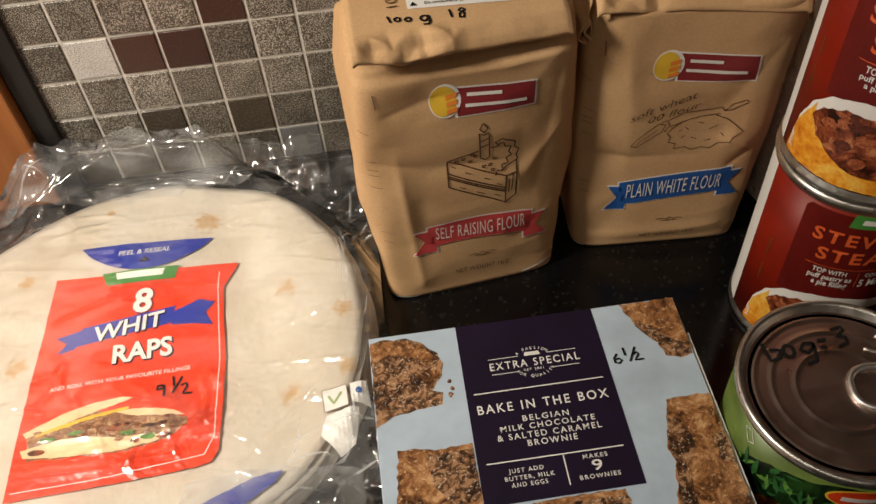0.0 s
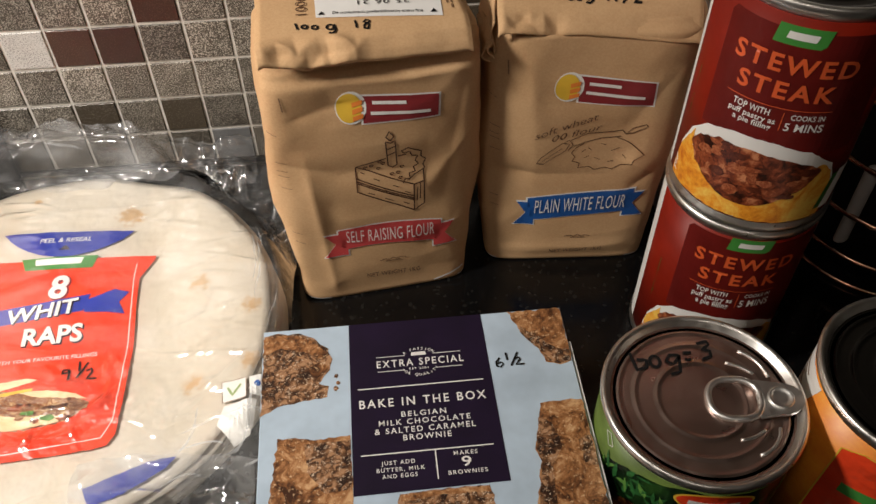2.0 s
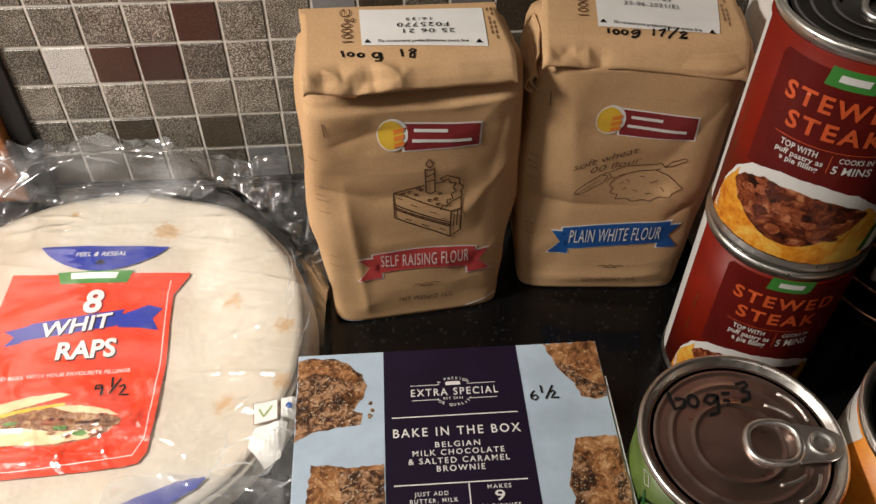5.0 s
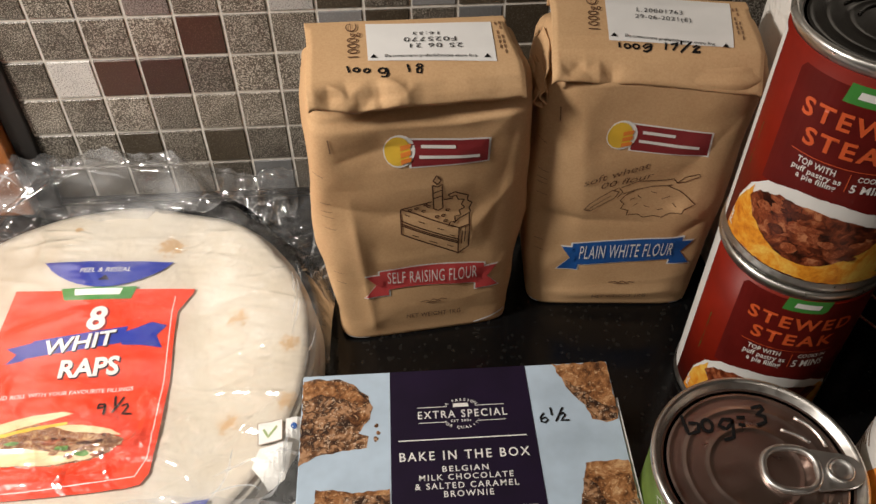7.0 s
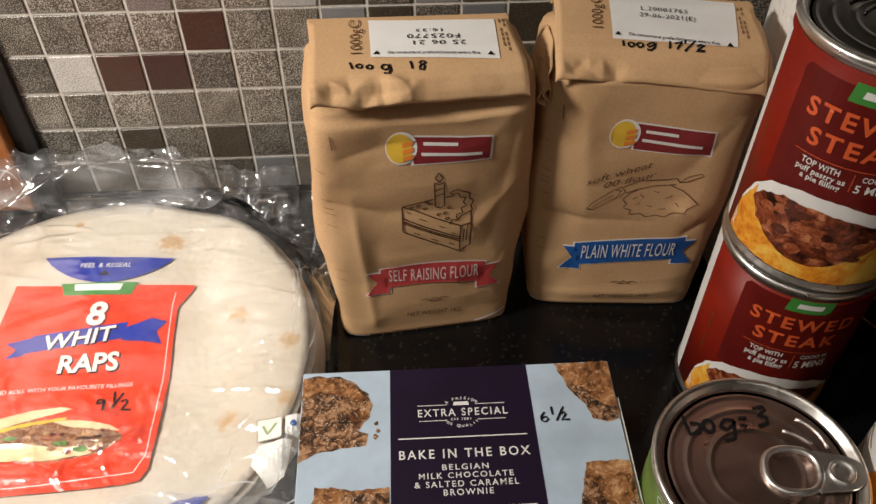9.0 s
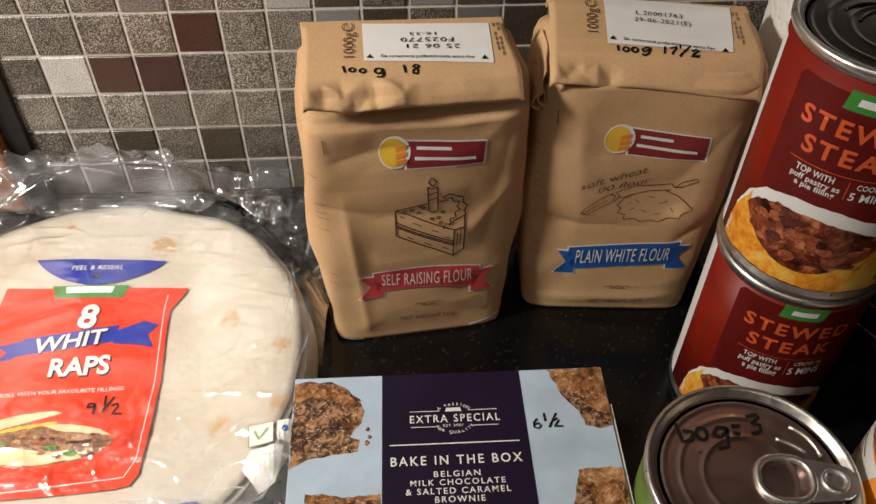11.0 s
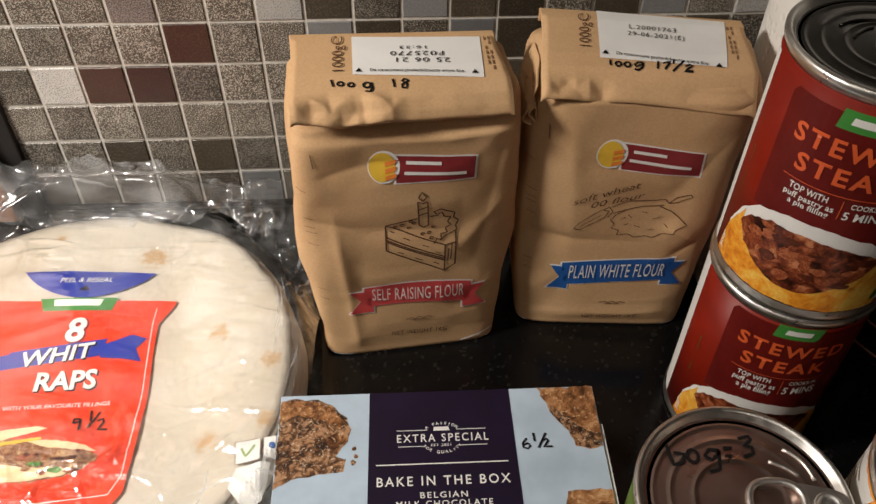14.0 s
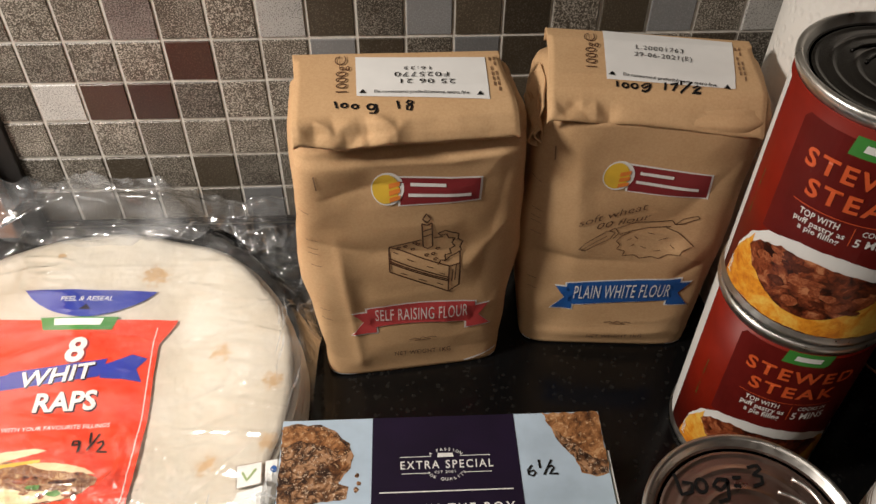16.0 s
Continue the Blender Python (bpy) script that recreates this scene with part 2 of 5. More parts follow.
BROWNIE = food_print("brownie_crumb_print", [(0.37, (0.026, 0.010, 0.005)), (0.44, (0.10, 0.043, 0.018)), (0.50, (0.20, 0.095, 0.042)), (0.57, (0.40, 0.22, 0.115))], 150, (0.78, 0.62, 0.46), 0.4, 260)
CRUST = food_print("brownie_crust_print", [(0.42, (0.050, 0.017, 0.006)), (0.47, (0.19, 0.076, 0.026)), (0.52, (0.35, 0.155, 0.058)), (0.59, (0.60, 0.36, 0.18))], 80, (0.70, 0.48, 0.28))
MEAT = food_print("stewed_meat_print", [(0.34, (0.020, 0.004, 0.002)), (0.45, (0.13, 0.024, 0.009)), (0.55, (0.28, 0.065, 0.022)), (0.65, (0.55, 0.22, 0.10))], 170, None, 0.3, 150)
CHUNK = food_print("meat_chunk_print", [(0.36, (0.13, 0.022, 0.008)), (0.48, (0.27, 0.060, 0.020)), (0.58, (0.46, 0.16, 0.07))], 330, None, 0.3)
DARK_CHUNK = food_print("dark_meat_print", [(0.36, (0.030, 0.006, 0.003)), (0.5, (0.10, 0.020, 0.008)), (0.62, (0.18, 0.045, 0.018))], 260, None, 0.3)
PASTRY = food_print("pastry_print", [(0.38, (0.56, 0.13, 0.010)), (0.48, (0.82, 0.32, 0.022)), (0.60, (0.92, 0.62, 0.12))], 62)
PEACH = food_print("peach_print", [(0.3, (0.72, 0.14, 0.015)), (0.55, (0.85, 0.30, 0.025)), (0.8, (0.92, 0.55, 0.10))], 40)
FILLING = food_print("wrap_filling_print", [(0.38, (0.05, 0.015, 0.006)), (0.5, (0.26, 0.09, 0.03)), (0.62, (0.72, 0.52, 0.26))], 240, (0.85, 0.75, 0.55))
BREAD = food_print("wrap_bread_print", [(0.3, (0.66, 0.47, 0.24)), (0.7, (0.86, 0.74, 0.50))], 60)
LEAF = printed("lime_green_label", (0.10, 0.155, 0.03), 0.35, 0.4, 60)
DEEP_LEAF = leaf_label()
LIGHT_LEAF = printed("light_leaf_print", (0.11, 0.26, 0.05), 0.4, 0.4, 300)
MID_LEAF = printed("mid_leaf_print", (0.025, 0.12, 0.03), 0.4, 0.4, 300)
PINEAPPLE = food_print("fruit_skin_print", [(0.38, (0.05, 0.012, 0.006)), (0.5, (0.25, 0.06, 0.02)), (0.62, (0.62, 0.28, 0.05))], 200, None, 0.4, 220)
LEAFLET = food_print("leaf_print", [(0.3, (0.01, 0.05, 0.01)), (0.6, (0.06, 0.22, 0.04))], 260)
BLACK = mat("black_gap", (0.010, 0.008, 0.007), 0.5)
# whiter film, for ribbons that paint in the highlights of folds
FOLD_GLARE = clear_film()
FOLD_GLARE.name = "film_glare"
for node in FOLD_GLARE.node_tree.nodes:
    if node.type == "VALTORGB":
        node.color_ramp.elements[0].color, node.color_ramp.elements[1].color = (0.10, 0.10, 0.10, 1), (0.55, 0.55, 0.55, 1)
STICK = printed("off_white_plastic", (0.42, 0.40, 0.38), 0.45)
WALL = plaster("painted_wall", (0.32, 0.28, 0.24))
CEIL = plaster("white_ceiling", (0.70, 0.68, 0.64))
FLOOR = plaster("floor_vinyl", (0.20, 0.16, 0.12))


# ---- ways to build ----
def mesh_of(name, bm, material, smooth=False):
    me = bpy.data.meshes.new(name)
    if smooth:
        for f in bm.faces:
            f.smooth = True
    bm.to_mesh(me)
    bm.free()
    me.materials.append(material)
    return me


def thing(name, at, label, category, group="", kind=""):
    ob = new(name)
    ob.empty_display_size = 0.02
    ob.location = at
    return tagged(ob, label, category, group, kind)


def part(name, bm, material, parent, label="", smooth=False):
    """One mesh under a thing or a part; the bmesh is in world places."""
    ob = new(name, mesh_of(name, bm, material, smooth))
    ob.parent = parent
    if not parent.parent:
        ob.matrix_parent_inverse = Matrix.Translation(-Vector(parent.location))
    return tagged(ob, label)


def box_bm(x0, x1, y0, y1, z0, z1, bevel=0.0, segs=2):
    bm = bmesh.new()
    bmesh.ops.create_cube(bm, size=1)
    bm.transform(Matrix.Translation(((x0 + x1) / 2, (y0 + y1) / 2, (z0 + z1) / 2)) @ Matrix.Diagonal((x1 - x0, y1 - y0, z1 - z0, 1)))
    if bevel:
        bmesh.ops.bevel(bm, geom=bm.edges[:], offset=bevel, segments=segs, affect="EDGES", profile=0.5)
    return bm


def lathe(profile, cx, cy, n=72):
    """Turns a profile of (radius, z) round an upright axis."""
    bm = bmesh.new()
    rings = []
    for r, z in profile:
        if r < 1e-6:
            rings.append([bm.verts.new((cx, cy, z))])
        else:
            rings.append([bm.verts.new((cx + r * math.cos(2 * math.pi * k / n), cy + r * math.sin(2 * math.pi * k / n), z)) for k in range(n)])
    for a, b in zip(rings, rings[1:]):
        for k in range(n):
            q = [a[k % len(a)], a[(k + 1) % len(a)], b[(k + 1) % len(b)], b[k % len(b)]]
            q = list(dict.fromkeys(q))
            if len(q) > 2:
                bm.faces.new(q)
    bmesh.ops.recalc_face_normals(bm, faces=bm.faces[:])
    return bm


def tube(points, radius, n=10, closed=False):
    """A round wire along points."""
    bm = bmesh.new()
    pts = [Vector(p) for p in points]
    rings = []
    for i, p in enumerate(pts):
        a = pts[i - 1] if i or closed else p
        b = pts[(i + 1) % len(pts)] if i + 1 < len(pts) or closed else p
        d = (b - a).normalized()
        s = d.cross(Vector((0, 0, 1)))
        s = s.normalized() if s.length > 1e-4 else Vector((1, 0, 0))
        u = s.cross(d)
        rings.append([bm.verts.new(p + radius * (math.cos(2 * math.pi * k / n) * s + math.sin(2 * math.pi * k / n) * u)) for k in range(n)])
    pairs = list(zip(rings, rings[1:])) + ([(rings[-1], rings[0])] if closed else [])
    for a, b in pairs:
        for k in range(n):
            bm.faces.new((a[k], a[(k + 1) % n], b[(k + 1) % n], b[k]))
    if not closed:
        bm.faces.new(rings[0])
        bm.faces.new(rings[-1])
    bmesh.ops.recalc_face_normals(bm, faces=bm.faces[:])
    return bm


# prints: flat outlines in millimetres, cut finely and laid on a surface
def fine_cut(bm, step):
    bmesh.ops.triangulate(bm, faces=bm.faces[:])
    for axis in (0, 1):
        vals = [v.co[axis] for v in bm.verts]
        if not vals:
            return
        c = math.floor(min(vals) / step) * step + step
        while c < max(vals):
            co, no = [0, 0, 0], [0, 0, 0]
            co[axis], no[axis] = c, 1
            bmesh.ops.bisect_plane(bm, geom=bm.verts[:] + bm.edges[:] + bm.faces[:], plane_co=co, plane_no=no, dist=1e-5)
            c += step


def lay(bm, on, lift):
    for v in bm.verts:
        v.co = on(v.co.x, v.co.y, lift)
    bmesh.ops.recalc_face_normals(bm, faces=bm.faces[:])
    return bm


def outline_bm(*outlines):
    bm = bmesh.new()
    for pts in outlines:
        bm.faces.new([bm.verts.new((x, y, 0)) for x, y in pts])
    return bm


def shape(on, outlines, lift=0.25, step=2.5):
    bm = outline_bm(*outlines)
    fine_cut(bm, step)
    return lay(bm, on, lift)


def strokes(on, lines, width, lift=0.35):
    """Pen lines of a width, in millimetres."""
    bm = bmesh.new()
    for pts in lines:
        pts = [Vector(p) for p in pts]
        dense = [pts[0]]
        for a, b in zip(pts, pts[1:]):
            k = max(1, int((b - a).length / 1.2))
            dense += [a + (b - a) * (i + 1) / k for i in range(k)]
        left, right = [], []
        for i, p in enumerate(dense):
            d = dense[min(i + 1, len(dense) - 1)] - dense[max(i - 1, 0)]
            d = d.normalized() if d.length else Vector((1, 0))
            s = Vector((-d.y, d.x)) * width / 2
            left.append(bm.verts.new((*(p + s), 0)))
            right.append(bm.verts.new((*(p - s), 0)))
        for i in range(len(dense) - 1):
            bm.faces.new((left[i], right[i], right[i + 1], left[i + 1]))
    return lay(bm, on, lift)


def words_bm(text, height, bold=0.0, shear=0.0, gap=1.0):
    cu = bpy.data.curves.new("words", "FONT")
    cu.body, cu.size, cu.shear, cu.space_character = text, 1.0, shear, gap
    cu.offset, cu.resolution_u = bold, 3
    cu.align_x, cu.align_y = "CENTER", "CENTER"
    ob = bpy.data.objects.new("words", cu)
    scene.collection.objects.link(ob)
    bpy.context.view_layer.update()
    me = bpy.data.meshes.new_from_object(ob.evaluated_get(bpy.context.evaluated_depsgraph_get()))
    bm = bmesh.new()
    bm.from_mesh(me)
    bpy.data.objects.remove(ob)
    bpy.data.meshes.remove(me)
    bpy.data.curves.remove(cu)
    bm.transform(Matrix.Scale(height / 0.70, 4))
    return bm


def words(on, text, at, height, width=None, turn=0.0, bold=0.0, shear=0.0, lift=0.4, step=3.0, gap=1.0, slope=0.0):
    """Lettering with its capitals' height, centred on a place; width squeezes it to fit."""
    bm = words_bm(text, height, bold, shear, gap)
    xs = [v.co.x for v in bm.verts]
    if width:
        k = width / (max(xs) - min(xs))
        bm.transform(Matrix.Diagonal((k, 1, 1, 1)))
    a = radians(turn)
    for v in bm.verts:
        x, y = v.co.x, v.co.y + slope * v.co.x
        v.co = (at[0] + x * math.cos(a) - y * math.sin(a), at[1] + x * math.sin(a) + y * math.cos(a), 0)
    fine_cut(bm, step)
    return lay(bm, on, lift)


def joined(*bms):
    """Several pieces of one print as one bmesh."""
    out = bmesh.new()
    for b in bms:
        me = bpy.data.meshes.new("piece")
        b.to_mesh(me)
        b.free()
        out.from_mesh(me)
        bpy.data.meshes.remove(me)
    return out


def flat_on(z):
    return lambda u, v, lift: Vector((u * MM, v * MM, z + lift * MM))


def round_on(cx, cy, r, mid):
    """Wraps millimetres round an upright cylinder; mid is the bearing of u = 0."""
    def on(u, v, lift):
        a = radians(mid) + u * MM / r
        return Vector((cx + (r + lift * MM) * math.cos(a), cy + (r + lift * MM) * math.sin(a), v * MM))
    return on


def cast_on(bm, m, way, start):
    """Lays prints on a bmesh along a direction; u and v are local to m."""
    tree = BVHTree.FromBMesh(bm)
    inv = m.inverted()

    def on(u, v, lift):
        p = Vector((u * MM, start, v * MM)) if way == "y" else Vector((u * MM, v * MM, start))
        d = Vector((0, 1, 0)) if way == "y" else Vector((0, 0, -1))
        hit, nor, _, _ = tree.ray_cast(m @ p, m.to_3x3() @ d)
        if hit is None:
            near = m @ p
            hit, nor, _, _ = tree.find_nearest(near)
        back = m.to_3x3() @ -d
        return hit + back * lift * MM
    return on


# ---- the setting ----
def structure(name, bm, material, label="", smooth=False):
    return tagged(new(name, mesh_of(name, bm, material, smooth)), label, "", "", "structure")


structure("counter_top", box_bm(-1.2, 2.0, -0.62, 0.0, -0.04, 0.0, 0.004), GRANITE, "polished black granite worktop with fine pale flecks")
structure("wall_back", box_bm(-1.3, 2.1, 0.0009, 0.12, -0.9, 1.5), GROUT, "pale grouted wall behind the worktop")
structure("wall_left", box_bm(-1.32, -1.2, -2.6, 0.0, -0.9, 1.5), WALL)
structure("wall_right", box_bm(2.0, 2.12, -2.6, 0.0, -0.9, 1.5), WALL)
structure("wall_front", box_bm(-1.32, 2.12, -2.72, -2.6, -0.9, 1.5), WALL)
structure("ceiling", box_bm(-1.32, 2.12, -2.72, 0.12, 1.5, 1.6), CEIL)
structure("floor", box_bm(-1.32, 2.12, -2.72, 0.12, -1.0, -0.9), FLOOR)
structure("base_cabinet_front", box_bm(-1.2, 2.0, -0.58, -0.56, -0.9, -0.04), WOOD)

# added black strip that hides the pale grout below the lowest tiles
structure("trim", box_bm(-0.0225, 2.0, -0.0012, 0.003, 0.0002, 0.0036), BLACK, "thin dark line between the tiles and the worktop")

# wooden upright at the end of the tiling; a black strip stands for the shaded gap
upright = thing("wooden_upright", (-0.08, 0.0, 0.0), "orange-brown wooden upright against the tiled wall", "panel")
part("board", box_bm(-0.16, -0.036, -0.012, 0.0035, 0.0005, 0.60, 0.002), WOOD, upright)
part("edge_strip", box_bm(-0.0355, -0.0225, -0.004, 0.0035, 0.0005, 0.60, 0.001), BLACK, upright, "black shadow gap strip")

# ---- kitchen roll ----
roll = thing("kitchen_roll", (0.414, -0.070, 0), "white embossed kitchen paper roll standing on the worktop", "kitchen roll")
part("paper", lathe([(0.021, 0.001), (0.048, 0.001), (0.050, 0.003), (0.050, 0.228), (0.048, 0.230), (0.021, 0.230), (0.021, 0.001)], 0.414, -0.070, 96), ROLL, roll, smooth=True)
part("core", lathe([(0.0195, 0.0005), (0.0209, 0.0005), (0.0209, 0.231), (0.0195, 0.231), (0.0195, 0.0005)], 0.414, -0.070, 48), KRAFT, roll, smooth=True)


# ---- flour bags ----
def smoothed(a, b, x):
    f = min(1.0, max(0.0, (x - a) / (b - a)))
    return f * f * (3 - 2 * f)


def facet(u, v, k):
    """Flat-sided creasing: heights on a lattice, joined by flat triangles."""
    i, j = math.floor(u), math.floor(v)
    a, b = u - i, v - j

    def h(x, y):
        return noise.cell(Vector((x + 0.5, y + 0.5, k + 0.5)))
    if noise.cell(Vector((i + 0.5, j + 0.5, k + 30.5))) > 0:
        if a > b:
            return h(i, j) + a * (h(i + 1, j) - h(i, j)) + b * (h(i + 1, j + 1) - h(i + 1, j))
        return h(i, j) + b * (h(i, j + 1) - h(i, j)) + a * (h(i + 1, j + 1) - h(i, j + 1))
    if a + b < 1:
        return h(i, j) + a * (h(i + 1, j) - h(i, j)) + b * (h(i, j + 1) - h(i, j))
    return h(i + 1, j + 1) + (1 - a) * (h(i, j + 1) - h(i + 1, j + 1)) + (1 - b) * (h(i + 1, j) - h(i + 1, j + 1))


def crease(x0, z0, x1, z1, depth, width):
    """A pressed line on a bag's front: hollow on one side and a soft ridge on the other; positive depth bulges out."""
    lx, lz = x1 - x0, z1 - z0
    long = math.hypot(lx, lz)

    def f(x, z):
        along = ((x - x0) * lx + (z - z0) * lz) / long ** 2
        across = ((z - z0) * lx - (x - x0) * lz) / long
        fade = smoothed(-0.12, 0.18, along) * (1 - smoothed(0.82, 1.12, along))
        return 1.2 * depth * fade * math.exp(-abs(across) / width)
    return f


def bag_bm(m, levels, seed, creases=(), crumple=1.0):
    """A filled paper bag: rounded box rings with creases; levels are (z, left, right, front, back) in millimetres."""
    bm = bmesh.new()
    n, rows, rings = 192, 150, []
    z0, z1 = levels[0][0], levels[-1][0]
    for i in range(rows):
        z = z0 + (z1 - z0) * (i / (rows - 1))
        for a, b in zip(levels, levels[1:]):
            if a[0] <= z <= b[0]:
                f = (z - a[0]) / (b[0] - a[0])
                f = f * f * (3 - 2 * f)
                l, r, fr, bk = (p + (q - p) * f for p, q in zip(a[1:], b[1:]))
                break
        cx, cy, hx, hy = (l + r) / 2, (fr + bk) / 2, (r - l) / 2, (bk - fr) / 2
        ring = []
        for k in range(n):
            t = 2 * math.pi * (k + 0.5) / n
            c, s = math.cos(t), math.sin(t)
            e = 2 / 7.0
            x = cx + hx * math.copysign(abs(c) ** e, c)
            y = cy + hy * math.copysign(abs(s) ** e, s)
            p = Vector((x / 100, y / 100, z / 100)) + Vector((seed, seed * 0.7, 0))
            wu, wv = 0.35 * noise.noise(p * 3.1), 0.35 * noise.noise(p * 3.1 + Vector((5, 5, 5)))
            near = min(1.0, z / 14.0)
            folds = []
            for q, shift in ((x, 0), (y, 40)):
                d = 0.8 * noise.noise(p * 1.6 + Vector((shift, 0, 0)))
                d += crumple * (2.3 * facet(q / 46 + shift + wu, z / 40 + wv, int(seed * 7)) + 0.8 * facet(q / 19 + shift + wv, z / 23 + wu, int(seed * 7) + 3))
                d += 0.22 * facet(q / 7 + shift, z / 8 + wv, int(seed * 7) + 5) * smoothed(0.1, 0.5, noise.noise(p * 2.3) + 0.2)
                folds.append(d * near)
            if s < 0:
                for f in creases:
                    folds[0] += f(x, z) * near
            dx, dy = (abs(c) ** 4 * math.copysign(1, c)), (abs(s) ** 4 * math.copysign(1, s))
            ring.append(bm.verts.new(m @ Vector(((x - folds[1] * dx) * MM, (y + folds[0] * dy) * MM, z * MM))))
        rings.append(ring)
    for a, b in zip(rings, rings[1:]):
        for k in range(n):
            bm.faces.new((a[k], a[(k + 1) % n], b[(k + 1) % n], b[k]))
    bm.faces.new(rings[0])
    bm.faces.new(rings[-1])
    bmesh.ops.recalc_face_normals(bm, faces=bm.faces[:])
    return bm


def flap_bm(m, profile, l, r, seed, thick, crumpled, taper, droop, skew, lift):
    """The folded top of a bag: a flat sheet over a profile of (y, z) millimetres, crumpled along a stretch of its lip."""
    bm = bmesh.new()
    dense = []
    for (ay, az), (by, bz) in zip(profile, profile[1:]):
        k = max(1, int(math.hypot(by - ay, bz - az) / 0.9))
        dense += [(ay + (by - ay) * i / k, az + (bz - az) * i / k) for i in range(k)]
    dense.append(profile[-1])
    nx, grid = 130, []
    for j, (y, z) in enumerate(dense):
        row = []
        v = j / (len(dense) - 1)
        low = smoothed(0.76, 0.92, v)
        for i in range(nx + 1):
            u = i / nx
            x = l + taper * (1 - smoothed(0.3, 0.9, v)) + (r - l - 1.6 * taper * (1 - smoothed(0.3, 0.9, v))) * u
            p = Vector((x / 100 + seed, v * 0.6, seed))
            mess = smoothed(crumpled[0] - 4, crumpled[0] + 4, x) * (1 - smoothed(crumpled[1] - 8, crumpled[1] + 8, x))
            d = 0.35 * noise.noise(p * 3) + low * (0.5 + 3.8 * mess) * facet(x / 13 + 0.3 * noise.noise(p * 4), v * 6.5, int(seed * 5)) + low * (0.2 + 1.5 * mess) * facet(x / 6.0, v * 12, int(seed * 5) + 2)
            ragged = 0.7 * noise.noise(Vector((x / 11, seed, 0))) if j == len(dense) - 1 else 0
            edge = 1.2 * (smoothed(0.03, 0.0, u) + smoothed(0.97, 1.0, u)) if 0.2 < v else 0
            row.append(bm.verts.new(m @ Vector((x * MM, (y - 0.6 * d - skew * u * smoothed(5, 46, y)) * MM, (z + d * 0.8 + ragged - edge - droop * low * smoothed(0.35, 1.0, u) + lift * low * (1 - smoothed(0.0, 0.22, u))) * MM))))
        grid.append(row)
    for a, b in zip(grid, grid[1:]):
        for i in range(nx):
            bm.faces.new((a[i], a[i + 1], b[i + 1], b[i]))
    bmesh.ops.recalc_face_normals(bm, faces=bm.faces[:])
    bmesh.ops.solidify(bm, geom=bm.faces[:], thickness=thick * MM)
    return bm


def ribbon(l, r, zl, zm, zr, h, tail):
    """A banner that bows upwards, with swallow-tailed ends."""
    top = [(l + (r - l) * k / 8, 0) for k in range(9)]

    def mid(x):
        f = (x - l) / (r - l)
        return zl * (1 - f) + zr * f + (zm - (zl + zr) / 2) * 4 * f * (1 - f)
    main = [(x, mid(x) + h / 2) for x, _ in top] + [(x, mid(x) - h / 2) for x, _ in reversed(top)]
    lt = [(l - tail, zl + h / 2 - 2.6), (l + 4, zl + h / 2 - 3.0), (l + 4, zl - h / 2 - 3.4), (l - tail - 1, zl - h / 2 - 3.0), (l - tail + 5, zl - 2.6)]
    rt = [(r - 4, zr + h / 2 - 3.0), (r + tail, zr + h / 2 - 2.6), (r + tail - 5, zr - 2.6), (r + tail + 1, zr - h / 2 - 3.0), (r - 4, zr - h / 2 - 3.4)]
    return main, lt, rt


def disc_pts(x, y, rx, ry, n=24):
    return [(x + rx * math.cos(2 * math.pi * k / n), y + ry * math.sin(2 * math.pi * k / n)) for k in range(n)]


def grown(pts, by):
    cx, cy = sum(p[0] for p in pts) / len(pts), sum(p[1] for p in pts) / len(pts)
    hx, hy = max(abs(p[0] - cx) for p in pts), max(abs(p[1] - cy) for p in pts)
    return [(cx + (x - cx) * (1 + by / hx), cy + (y - cy) * (1 + by / hy)) for x, y in pts]


